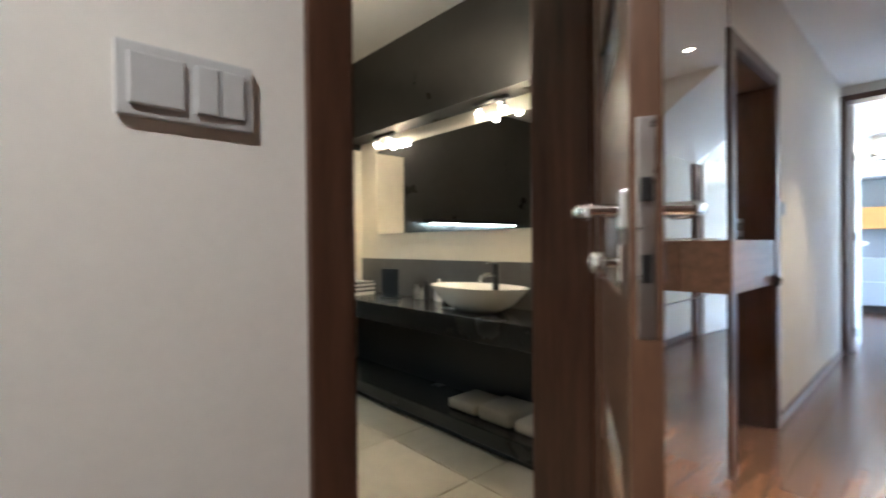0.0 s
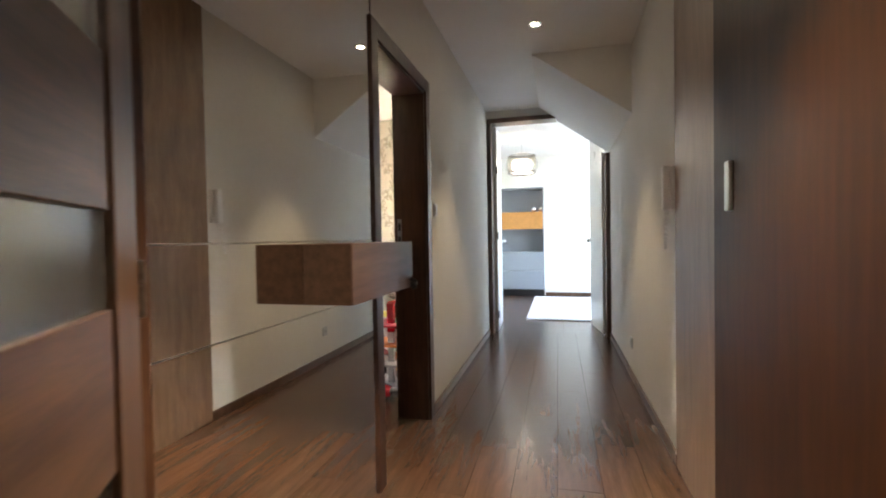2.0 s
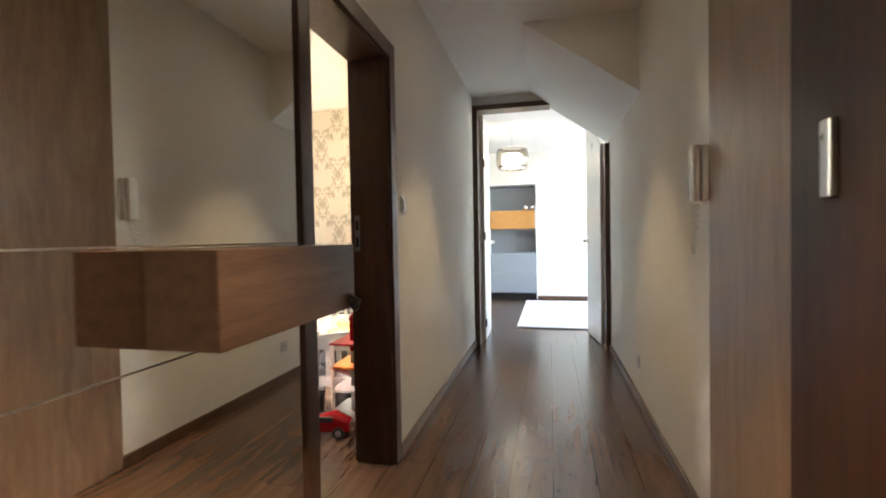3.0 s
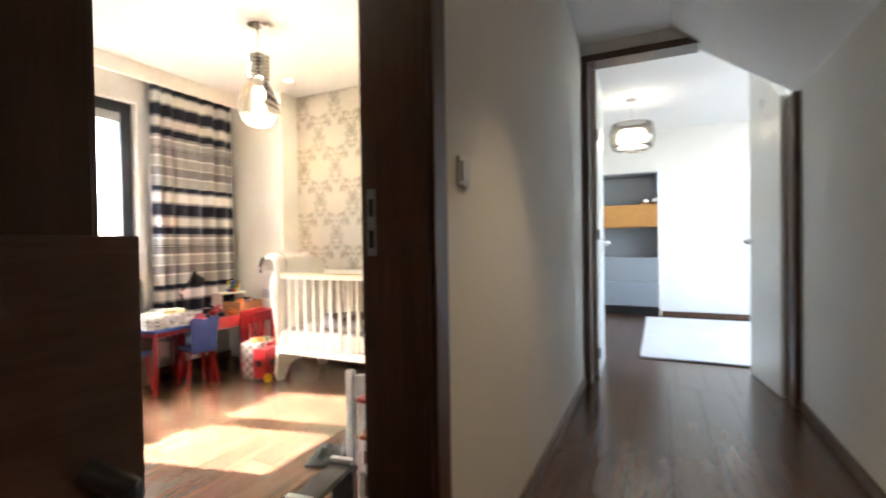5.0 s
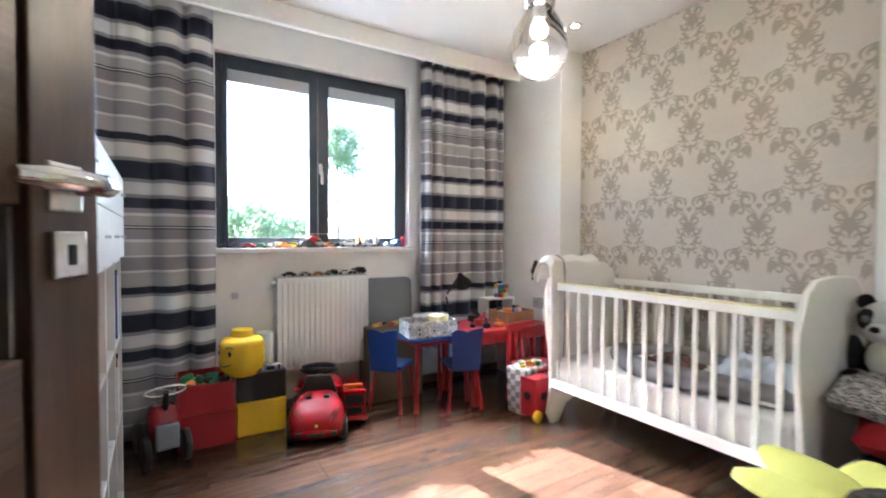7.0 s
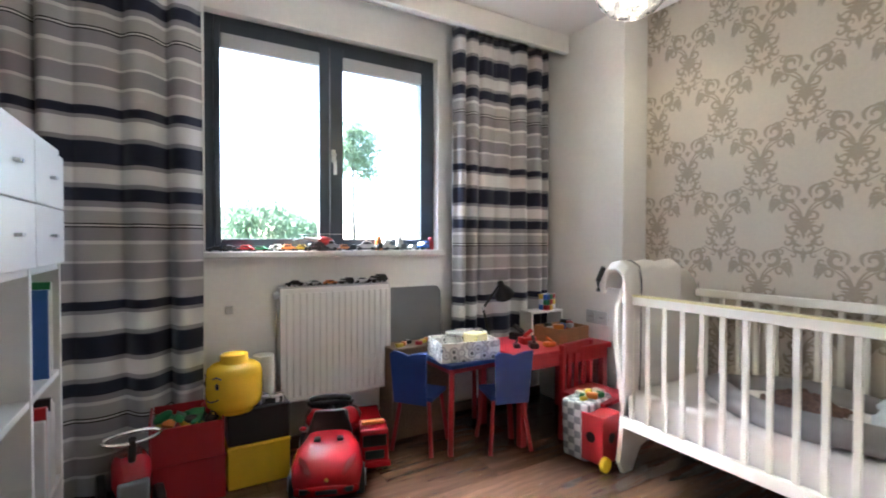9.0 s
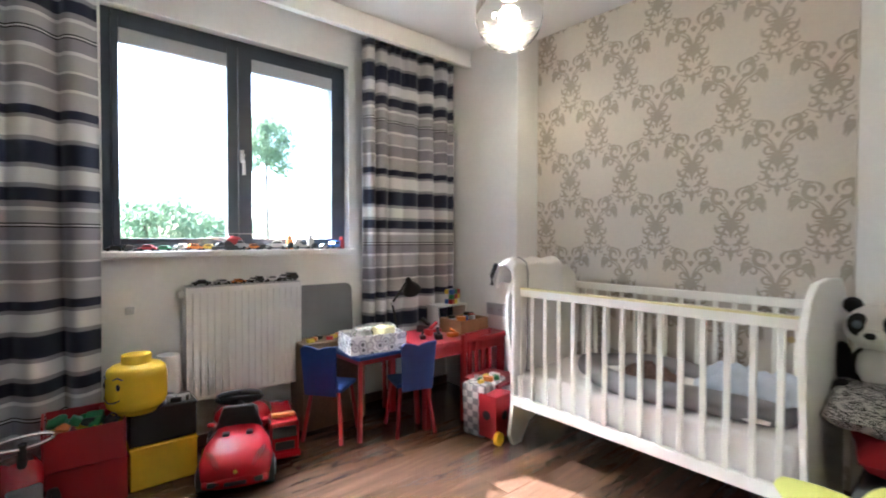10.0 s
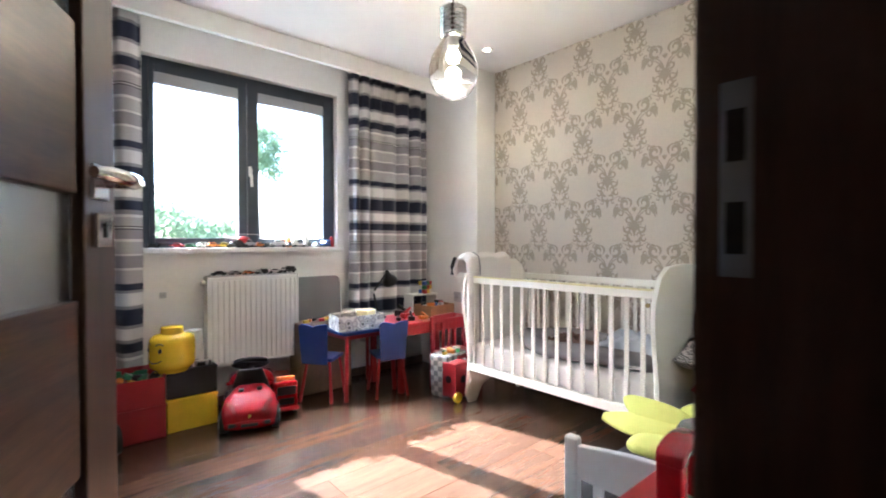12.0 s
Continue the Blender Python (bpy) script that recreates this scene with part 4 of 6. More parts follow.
def cushion(w, d, h, seed=0, n=18, lump=0.08, power=0.45):
    """A soft stuffed rectangle, its base at z = 0."""
    b = bmesh.new()
    bmesh.ops.create_grid(b, x_segments=n, y_segments=n, size=1)
    top = {}
    for v in b.verts:
        u, t = v.co.x, v.co.y
        e = max(0.0, (1 - u ** 4) * (1 - t ** 4)) ** power
        z = h * (0.5 + 0.5 * e) + lump * h * noise.noise((u * 2.3 + seed, t * 2.3, seed)) * e
        v.co = (u * w / 2 * (1 - 0.04 * (1 - abs(t)) * abs(u)), t * d / 2 * (1 - 0.04 * (1 - abs(u)) * abs(t)), z)
        top[v] = e
    ext = bmesh.ops.extrude_face_region(b, geom=b.faces[:])
    for v in ext["geom"]:
        if isinstance(v, bmesh.types.BMVert):
            v.co.z = max(0.0, h - v.co.z) if v.co.z > h * 0.5 else v.co.z
    return b


def lay(name, bm, mat, m, label, category, group=""):
    ob = part(name, bm, mat, None, "", 60)
    ob.matrix_basis = m
    return tagged(ob, label, category, group)


lay("mattress", box(-0.27, -0.60, 0, 0.27, 0.60, 0.155, 0.03, 4), COTTON, pose(5.215, 2.305, 0.251), "white cot mattress with fitted sheet", "mattress")
bm = bmesh.new()
ring = [(0.2 * math.cos(a) * (1 + 0.03 * math.sin(3 * a)), 0.42 * math.sin(a), 0.05 + 0.008 * math.sin(4 * a)) for a in [2 * math.pi * i / 48 for i in range(48)]]
tube(ring, 0.05, 12, bm=bm, closed=True)
nest = thing("baby_nest", pose(5.2, 2.2, 0.407), "grey and white padded baby nest in the cot", "baby nest")
part("padded_rim", bm, GREYCLOTH, nest, "grey padded rim", 60)
part("nest_pad", cushion(0.36, 0.8, 0.05, 3), COTTON, nest, "white quilted pad", 60)


def rumple(w, d, amp, seed, n=34, drop=0.0):
    b = bmesh.new()
    bmesh.ops.create_grid(b, x_segments=n, y_segments=n, size=1)
    for v in b.verts:
        u, t = v.co.x, v.co.y
        z = 0.5 + 0.5 * noise.noise((u * 1.8 + seed, t * 1.8, seed)) + 0.3 * abs(noise.noise((u * 4 + seed, t * 4, 2)))
        v.co = (u * w / 2 * (1 + 0.08 * noise.noise((t * 2, seed, 0))), t * d / 2 * (1 + 0.08 * noise.noise((u * 2, seed, 5))), amp * z * (1 - 0.6 * max(abs(u), abs(t)) ** 3) + 0.002)
    ext = bmesh.ops.extrude_face_region(b, geom=b.faces[:])
    for v in ext["geom"]:
        if isinstance(v, bmesh.types.BMVert):
            v.co.z -= 0.012
    return b


lay("blanket", rumple(0.3, 0.42, 0.16, 11), BLUECLOTH, pose(5.24, 1.9, 0.46, 0, 0, 10), "crumpled pale blue blanket in the cot", "blanket")
lay("soft_toy", rumple(0.14, 0.24, 0.08, 17), paint("brown_mixed_cloth", (0.2, 0.12, 0.09), 0.95, 0.5, 0.5, 60), pose(5.18, 2.3, 0.457), "small brown patterned cloth toy in the baby nest", "soft toy")
# bumper hung over the cot's end
bm = bmesh.new()
sec = [(-0.06, 0.86), (-0.055, 0.93), (-0.03, 0.975), (0.015, 0.985), (0.05, 0.96), (0.06, 0.9), (0.06, 0.7), (0.058, 0.5), (0.055, 0.38)]
rows = []
for i in range(13):
    x = CX0 - 0.03 + i * 0.035
    rows.append([bm.verts.new((x, CYB - 0.012 - o * (1 + 0.04 * math.sin(i)), z + 0.006 * math.sin(i * 1.3) - (0.03 if i == 0 else 0))) for o, z in sec])
for r, s in zip(rows, rows[1:]):
    for i in range(len(sec) - 1):
        bm.faces.new((r[i], r[i + 1], s[i + 1], s[i]))
bp = thing("cot_bumper", pose(0, 0, 0), "white padded bumper draped over the cot's end panel", "bumper")
pad = part("padding", bm, COTTON, bp, "", 180)
md = pad.modifiers.new("thickness", "SOLIDIFY")
md.thickness, md.offset = 0.022, 0
md = pad.modifiers.new("round", "BEVEL")
md.width, md.segments = 0.009, 3
part("piping", tube([(CX0 + 0.07, CYB - 0.012 - o * 1.25, z + 0.012) for o, z in sec], 0.004, 6), GREYCLOTH, bp, "grey piping", 60)
part("tie_band", tube([(CX0 - 0.045, CYB + 0.06, 0.85), (CX0 - 0.045, CYB + 0.062, 0.9), (CX0 - 0.045, CYB + 0.03, 0.965)], 0.012, 8), BLACK, bp, "black edge band", 60)

# ---- low bed with cushions ----
PALEGREY = paint("pale_grey_lacquer", (0.6, 0.62, 0.63), 0.4, 0.03, 0.05, 30)
bd = thing("toddler_bed", pose(0, 0, 0), "low pale grey toddler bed with slatted foot end", "bed")
for y in (0.95, 1.53):
    part("post", box(4.03, y, 0, 4.065, y + 0.045, 0.463, 0.012, 3), PALEGREY, bd)
arch = [(0.995 + 0.535 * i / 12, 0.375 + 0.065 - 0.0 + 0.03 * math.sin(math.pi * i / 12)) for i in range(13)]
part("foot_rail", prism([(0.995, 0.34)] + arch + [(1.53, 0.34)], 0.025, "x", 4.035, 0.005), PALEGREY, bd)
part("low_rail", box(4.037, 0.995, 0.09, 4.06, 1.53, 0.16, 0.005), PALEGREY, bd)
for i in range(6):
    part("spindle", box(4.04, 1.05 + i * 0.08, 0.155, 4.056, 1.08 + i * 0.08, 0.345, 0.003), PALEGREY, bd)
for y in (0.955, 1.54):
    part("side_rail", box(4.065, y, 0.09, 5.54, y + 0.03, 0.2, 0.006), PALEGREY, bd)
part("bed_base", box(4.065, 0.985, 0.12, 5.54, 1.54, 0.14), PALEGREY, bd)
part("leg", box(5.45, 0.96, 0, 5.5, 1.0, 0.12), PALEGREY, bd)
part("leg", box(5.45, 1.53, 0, 5.5, 1.57, 0.12), PALEGREY, bd)
DARKQUILT = paint("charcoal_quilt", (0.06, 0.058, 0.06), 0.95, 0.2, 0.8, 200)
lay("quilt", cushion(1.46, 0.66, 0.19, 7, 26, 0.2, 0.25), DARKQUILT, pose(4.81, 1.27, 0.141), "charcoal grey quilt covering the low bed", "quilt")
lay("hanging_blanket", rumple(0.22, 0.16, 0.06, 23), DARKQUILT, pose(4.08, 1.72, 0.0, 0, 0, 20), "dark grey blanket end on the floor beside the bed", "blanket")

fl = thing("flower_cushion", pose(4.57, 1.32, 0.332, 0, 0, 25), "large lime-yellow flower cushion with a dark brown centre", "cushion")


def petal(length, width, h):
    b = bmesh.new()
    rings = []
    n = 16
    for j in range(n + 1):
        k = j / n
        wd = width * (math.sin(math.pi * (0.06 + 0.9 * k ** 0.8)) ** 0.7)
        ring = []
        for i in range(14):
            a = 2 * math.pi * i / 14
            ring.append(b.verts.new((length * k, wd / 2 * math.cos(a), h * (0.5 + 0.5 * math.sin(a) * math.sin(math.pi * (0.08 + 0.84 * k)) ** 0.5) - (0.012 * math.exp(-(math.cos(a) * 6) ** 2) if math.sin(a) > 0 else 0))))
        rings.append(ring)
    for r, s in zip(rings, rings[1:]):
        for i in range(14):
            b.faces.new((r[i], r[(i + 1) % 14], s[(i + 1) % 14], s[i]))
    b.faces.new(rings[0])
    b.faces.new(rings[-1])
    return b


pm = None
for i in range(8):
    if pm is None:
        pt = part("petal", petal(0.285, 0.235, 0.05), LIME, fl, "", 80)
        pm = pt.data
    else:
        pt = new("petal", pm)
        pt.parent = fl
    a = i * 45 + 8 * math.sin(i * 2.1)
    pt.matrix_basis = pose(0, 0, 0, 0, 0, a) @ pose(0.095, 0, 0.006 * (i % 3), 0, -3 - 7 * (i % 2) + (9 if i == 4 else 0), 0)
bm = cushion(0.26, 0.26, 0.075, 5, 20, 0.05, 0.4)
for v in bm.verts:
    r = max(abs(v.co.x), abs(v.co.y))
    q = math.hypot(v.co.x, v.co.y) or 1
    v.co.x, v.co.y = v.co.x * r / q, v.co.y * r / q
BROWNPLUSH = Nodes("brown_waffle_plush")
vv = BROWNPLUSH.coords()
wv = BROWNPLUSH.add("TexVoronoi", {"Vector": vv, "Scale": 45.0}).outputs[0]
BROWNPLUSH.set(Base_Color=BROWNPLUSH.ramp(wv, [(0.1, (0.10, 0.085, 0.075)), (0.7, (0.035, 0.03, 0.028))]), Roughness=0.95)
BROWNPLUSH.bump(wv, 0.6, 0.004)
ctr = part("centre", bm, BROWNPLUSH.mat, fl, "dark brown waffle plush centre", 60)
ctr.matrix_basis = pose(0, 0, 0.015)

n = Nodes("scribble_print")
v0 = n.coords((1, 1, 1))
sc = n.add("TexVoronoi", {"Vector": v0, "Scale": 95.0}, feature="DISTANCE_TO_EDGE").outputs[0]
ns = n.noise(v0, 35, 3)
ink = n.maths("MULTIPLY", n.maths("LESS_THAN", sc, 0.11), n.maths("GREATER_THAN", ns, 0.44))
n.set(Base_Color=n.mix(ink, (0.72, 0.69, 0.64), (0.03, 0.03, 0.03)), Roughness=0.9)
n.bump(ns, 0.2, 0.002)
PRINTCLOTH = n.mat
lay("red_cushion", cushion(0.42, 0.5, 0.13, 9), paint("red_cotton", (0.42, 0.01, 0.02), 0.9, 0.08, 0.6, 200), pose(5.25, 1.36, 0.33, 0, 0, 12), "plain red cushion on the low bed", "cushion")
lay("print_pillow", cushion(0.42, 0.56, 0.13, 14, 24, 0.25), PRINTCLOTH, pose(5.3, 1.42, 0.45, 2, -6, 8), "white pillow with black scribble print", "pillow")
lay("spotted_blanket", rumple(0.3, 0.3, 0.06, 31), DARKQUILT, pose(5.38, 1.12, 0.47), "dark spotted blanket folded by the wall", "blanket")
bm = cushion(0.38, 0.34, 0.1, 21, 22, 0.05, 0.4)
for v in bm.verts:
    r = max(abs(v.co.x) / 0.19, abs(v.co.y) / 0.17)
    q = math.hypot(v.co.x / 0.19, v.co.y / 0.17) or 1
    v.co.x, v.co.y = v.co.x * r / q, v.co.y * r / q
bc = thing("round_cushion", pose(5.0, 1.12, 0.475, 62, 0, -58), "round pale blue-grey cushion leaning on the bed", "cushion")
part("cover", bm, BLUECLOTH, bc, "", 60)
part("label_tag", box(-0.12, 0.09, 0.085, -0.085, 0.105, 0.092), BLACK, bc, "dark sewn label")

# stuffed panda, one plain shape
BLACKFUR = paint("black_plush", (0.012, 0.012, 0.013), 0.95, 0.2, 0.9, 320)
WHITEFUR = paint("white_plush", (0.75, 0.74, 0.71), 0.95, 0.05, 0.9, 320)
bm = ball((0, 0, 0.1), 0.105, 22, None, (0.95, 1, 1.15), 1)
ball((0.03, 0, 0.13), 0.088, 18, bm, (1, 0.8, 1.0), 0)
ball((0.02, 0, 0.275), 0.098, 24, bm, (0.95, 1.12, 0.92), 0)
ball((0.105, 0, 0.25), 0.042, 16, bm, (1.0, 1.1, 0.8), 0)
ball((0.147, 0, 0.262), 0.014, 10, bm, (0.8, 1.3, 0.9), 1)
for s in (-1, 1):
    ball((0.0, s * 0.09, 0.352), 0.033, 14, bm, (0.6, 1, 1), 1)
    ball((0.092, s * 0.048, 0.292), 0.038, 14, bm, (0.6, 0.9, 1.15), 1)
    ball((0.108, s * 0.046, 0.294), 0.017, 12, bm, (0.8, 1, 1), 2)
    ball((0.115, s * 0.085, 0.04), 0.05, 16, bm, (1.45, 0.85, 0.85), 1)
    ball((0.055, s * 0.105, 0.14), 0.038, 14, bm, (0.9, 0.9, 2.0), 1)
lay("stuffed_panda", bm, [WHITEFUR, BLACKFUR, paint("grey_eye", (0.1, 0.12, 0.14), 0.1)], pose(5.4, 1.55, 0.5, 0, 0, 172) @ Matrix.Scale(0.98, 4), "black and white plush panda sitting on the pillow", "soft toy")


# ---- play corner ----
def slanted_leg(p, q, r, mat, parent):
    part("leg", cyl(p, q, r, r * 0.85, 14, 0.003), mat, parent, "", 40)


tb = thing("play_table", pose(4.52, 3.64, 0, 0, 0, 2) @ Matrix.Diagonal((0.74, 0.9, 0.98, 1)), "small blue-topped play table with red legs", "table")
part("tabletop", prism([(0.3 * c * (0.98 if abs(c) == abs(s) else 1), 0.22 * s) for c, s in ((-1, -0.9), (-0.95, -1), (0.95, -1), (1, -0.9), (1, 0.9), (0.95, 1), (-0.95, 1), (-1, 0.9))], 0.022, "z", 0.452, 0.004), BLUE, tb)
for sx in (-1, 1):
    for sy in (-1, 1):
        slanted_leg((sx * 0.27, sy * 0.19, 0), (sx * 0.245, sy * 0.17, 0.453), 0.019, RED, tb)
part("apron", box(-0.24, -0.16, 0.41, 0.24, 0.16, 0.452, 0.004), RED, tb)


def kid_chair(m, label):
    c = thing("play_chair", m, label, "chair", "play chairs")
    part("seat", prism([(-0.15, -0.14), (0.15, -0.14), (0.16, 0.14), (-0.16, 0.14)], 0.02, "z", 0.26, 0.005), BLUE, c)
    back = [(-0.135, 0.255)] + [(0.135, 0.255), (0.155, 0.50)]
    arc = [(0.155 - 0.31 * i / 10, 0.5 + 0.02 * abs(math.cos(math.pi * i / 10)) ** 0.7 - 0.004) for i in range(1, 11)]
    b = prism(back + arc, 0.018, "y", 0.0, 0.004)
    bk = part("backrest", b, BLUE, c)
    bk.matrix_basis = pose(0, 0.145, 0, -7)
    for sx in (-1, 1):
        slanted_leg((sx * 0.16, -0.15, 0), (sx * 0.115, -0.11, 0.262), 0.017, RED, c)
        slanted_leg((sx * 0.17, 0.17, 0), (sx * 0.12, 0.11, 0.262), 0.017, RED, c)
    return c


kid_chair(pose(4.265, 3.66, 0, 0, 0, 128) @ Matrix.Diagonal((0.66, 0.75, 1.04, 1)), "small blue play chair with splayed red legs")
kid_chair(pose(4.645, 3.455, 0, 0, 0, 164) @ Matrix.Diagonal((0.66, 0.75, 1.04, 1)), "small blue play chair with splayed red legs")

n = Nodes("owl_print_card")
v0 = n.coords()
cell = n.add("TexVoronoi", {"Vector": v0, "Scale": 22.0}).outputs[0]
n.set(Base_Color=n.ramp(cell, [(0.18, (0.1, 0.1, 0.1)), (0.3, (0.62, 0.6, 0.56)), (0.5, (0.3, 0.29, 0.28)), (0.6, (0.7, 0.68, 0.63))]), Roughness=0.6)
PRINTCARD = n.mat


def open_box(name, m, w, d, h, mat, label, category="box", t=0.006):
    o = thing(name, m, label, category)
    part("base", box(-w / 2, -d / 2, 0, w / 2, d / 2, t), mat, o)
    for s in (-1, 1):
        a, c = sorted((s * w / 2, s * (w / 2 - t)))
        part("side", box(a, -d / 2, t, c, d / 2, h, 0.001, 1), mat, o)
        a, c = sorted((s * d / 2, s * (d / 2 - t)))
        part("side", box(-w / 2 + t, a, t, w / 2 - t, c, h, 0.001, 1), mat, o)
    return o


open_box("patterned_box", pose(4.47, 3.57, 0.4655, 0, 0, -10), 0.33, 0.22, 0.1, PRINTCARD, "white patterned open box on the play table")
open_box("patterned_box", pose(4.62, 3.72, 0.4655, 0, 0, -16), 0.16, 0.13, 0.1, PRINTCARD, "smaller white patterned box on the play table")
jar = thing("glass_jar", pose(4.42, 3.58, 0.473), "clear glass jar with silver lid in a box", "jar")
part("jar_body", lathe([(0, 0), (0.05, 0), (0.052, 0.01), (0.052, 0.09), (0.045, 0.105), (0.04, 0.11), (0, 0.11)], 24), glass("jar_glass", (0.95, 0.97, 0.97), 0.05, 1.2), jar, "", 50)
part("lid", cyl((0, 0, 0.11), (0, 0, 0.128), 0.048, bevel=0.003), STEEL, jar, "silver lid", 40)
tin = thing("cream_tin", pose(4.54, 3.56, 0.473, 0, 0, 20), "pale yellow tin with toys in a box", "tin")
part("tin_body", box(-0.05, -0.05, 0, 0.05, 0.05, 0.115, 0.008), paint("straw_card", (0.6, 0.52, 0.28), 0.5), tin)

# wicker chest with its grey lid raised against the wall
wk = thing("toy_chest", pose(4.3, 3.86, 0), "low brown toy chest with raised grey lid", "chest")
part("chest_body", box(-0.16, -0.1, 0, 0.24, 0.09, 0.5, 0.01), paint("brown_wicker", (0.22, 0.14, 0.08), 0.8, 0.25, 0.8, 90), wk)
lidp = []
for cx, cz, a0 in ((0.15, 0.27, 0), (-0.15, 0.27, 90)):
    for i in range(6):
        a = radians(a0 + 90 * i / 5)
        lidp.append((cx + 0.045 * math.cos(a), cz + 0.045 * math.sin(a)))
lid = part("lid", prism(lidp + [(-0.195, 0.0), (0.195, 0.0)], 0.018, "y", 0, 0.004), paint("grey_felt", (0.2, 0.2, 0.2), 0.95, 0.06, 0.6, 220), wk, "rounded grey lid")
lid.matrix_basis = pose(0.05, 0.065, 0.5, -4)

# red desk
dk = thing("red_desk", pose(5.06, 3.55, 0), "small red desk crowded with toys", "desk")
part("desktop", box(-0.4, -0.22, 0.46, 0.30, 0.22, 0.49, 0.005), RED, dk)
for sx in (-0.37, 0.25):
    for sy in (-0.2, 0.16):
        part("leg", box(sx, sy, 0, sx + 0.04, sy + 0.04, 0.461, 0.006), RED, dk)
part("apron", box(-0.36, -0.205, 0.40, 0.27, -0.185, 0.46, 0.003), RED, dk)
rc = thing("red_chair", pose(5.1, 3.22, 0, 0, 0, 8), "small red slatted wooden chair by the desk", "chair")
part("seat", box(-0.14, -0.14, 0.25, 0.14, 0.14, 0.27, 0.005), RED, rc)
for sx in (-0.14, 0.11):
    part("leg", box(sx, -0.14, 0, sx + 0.03, -0.11, 0.25, 0.005), RED, rc)
    part("back_post", box(sx, 0.11, 0, sx + 0.03, 0.14, 0.52, 0.006), RED, rc)
for i in range(3):
    part("back_slat", box(-0.085 + i * 0.065, 0.118, 0.27, -0.05 + i * 0.065, 0.13, 0.49, 0.003), RED, rc)
part("top_rail", box(-0.11, 0.112, 0.47, 0.11, 0.136, 0.525, 0.006), RED, rc)
dl = thing("desk_lamp", pose(4.73, 3.69, 0.49), "black jointed desk lamp on the red desk", "lamp")
part("foot", cyl((0, 0, 0), (0, 0, 0.02), 0.06, 0.055, 24, 0.004), BLACK, dl, "", 40)
part("lower_arm", tube([(0, 0, 0.02), (-0.03, 0.02, 0.2)], 0.007, 8), BLACK, dl)
part("upper_arm", tube([(-0.03, 0.02, 0.2), (0.05, -0.02, 0.33)], 0.007, 8), BLACK, dl)
part("joint", ball((-0.03, 0.02, 0.2), 0.014, 10), STEEL, dl, "", 50)
sd = part("shade", lathe([(0.018, 0.0), (0.022, -0.03), (0.05, -0.07), (0.062, -0.1), (0.059, -0.1), (0.047, -0.07), (0.018, -0.03), (0.0, 0.0)], 24), BLACK, dl, "black lamp shade", 50)
sd.matrix_basis = pose(0.06, -0.025, 0.35, 20, -35, 0)
tagged(open_box("wooden_crate", pose(5.14, 3.52, 0.49, 0, 0, 4), 0.26, 0.2, 0.09, paint("plywood", (0.38, 0.2, 0.09), 0.6, 0.15, 0.2, 30), "plywood crate full of toys on the red desk", "crate", 0.009))
hs = thing("desk_shelf", pose(5.18, 3.74, 0.49), "small white shelf at the back of the desk", "shelf")
part("top_board", box(-0.13, -0.06, 0.14, 0.13, 0.06, 0.152), WHITE, hs)
for sx in (-0.13, 0.12):
    part("upright", box(sx, -0.06, 0, sx + 0.01, 0.06, 0.14), WHITE, hs)
COLOURS = [paint("toy_" + nm, c, 0.3, 0.05, 0.03, 40) for nm, c in (("red", (0.4, 0.02, 0.02)), ("white", (0.7, 0.68, 0.65)), ("black", (0.02, 0.02, 0.02)), ("orange", (0.65, 0.2, 0.03)), ("green", (0.03, 0.2, 0.07)),
           ("blue", (0.04, 0.12, 0.4)), ("yellow", (0.7, 0.5, 0.05)), ("silver", (0.45, 0.45, 0.47)))]
cu = thing("block_cube", pose(5.22, 3.73, 0.642, 0, 0, 15), "cube of red, blue, yellow and green blocks", "toy")
k = 0
for i in range(3):
    for j in range(2):
        for l in range(3):
            part("block", box(-0.05 + i * 0.034, -0.034 + j * 0.034, l * 0.034, -0.0175 + i * 0.034, -0.0015 + j * 0.034, l * 0.034 + 0.0325, 0.002, 1), COLOURS[(0, 5, 6, 4, 1)[(k * 7 + l) % 5]], cu)
            k += 1


# ---- toy vehicles ----
def toy_car(m, size, colour, label, tall=1.0, kind=0):
    """A small model car, about 75 mm long at size 1."""
    c = thing("toy_car", m, label, "toy car", "toy cars")
    l, w, h = 0.075 * size, 0.03 * size, 0.024 * size * tall
    pts = [(-l / 2, 0.25), (-l / 2, 0.58), (-l * 0.32, 0.64), (-l * 0.2, 1.0), (l * 0.14, 1.0), (l * 0.28, 0.64), (l / 2, 0.52), (l / 2, 0.25)]
    if kind:
        pts = [(-l / 2, 0.25), (-l / 2, 0.5), (0.05 * l, 0.5), (0.05 * l, 1.15), (l * 0.36, 1.15), (l * 0.45, 0.7), (l / 2, 0.65), (l / 2, 0.25)]
    part("car_body", prism([(x, z * h) for x, z in pts], w, "y", -w / 2, 0.0012 * size), colour, c)
    part("cabin_glass", prism([(x * 0.9 - 0.002, z * h) for x, z in ((-l * 0.3, 0.68), (-l * 0.19, 0.93), (l * 0.13, 0.93), (l * 0.26, 0.68))], w * 1.02, "y", -w * 0.51), COLOURS[2], c)
    for sx in (-0.3, 0.3):
        for sy in (-1, 1):
            part("wheel", cyl((sx * l, sy * w * 0.38, 0.0068 * size), (sx * l, sy * w * 0.54, 0.0068 * size), 0.0068 * size, n=10), COLOURS[2], c, "", 40)
    return c


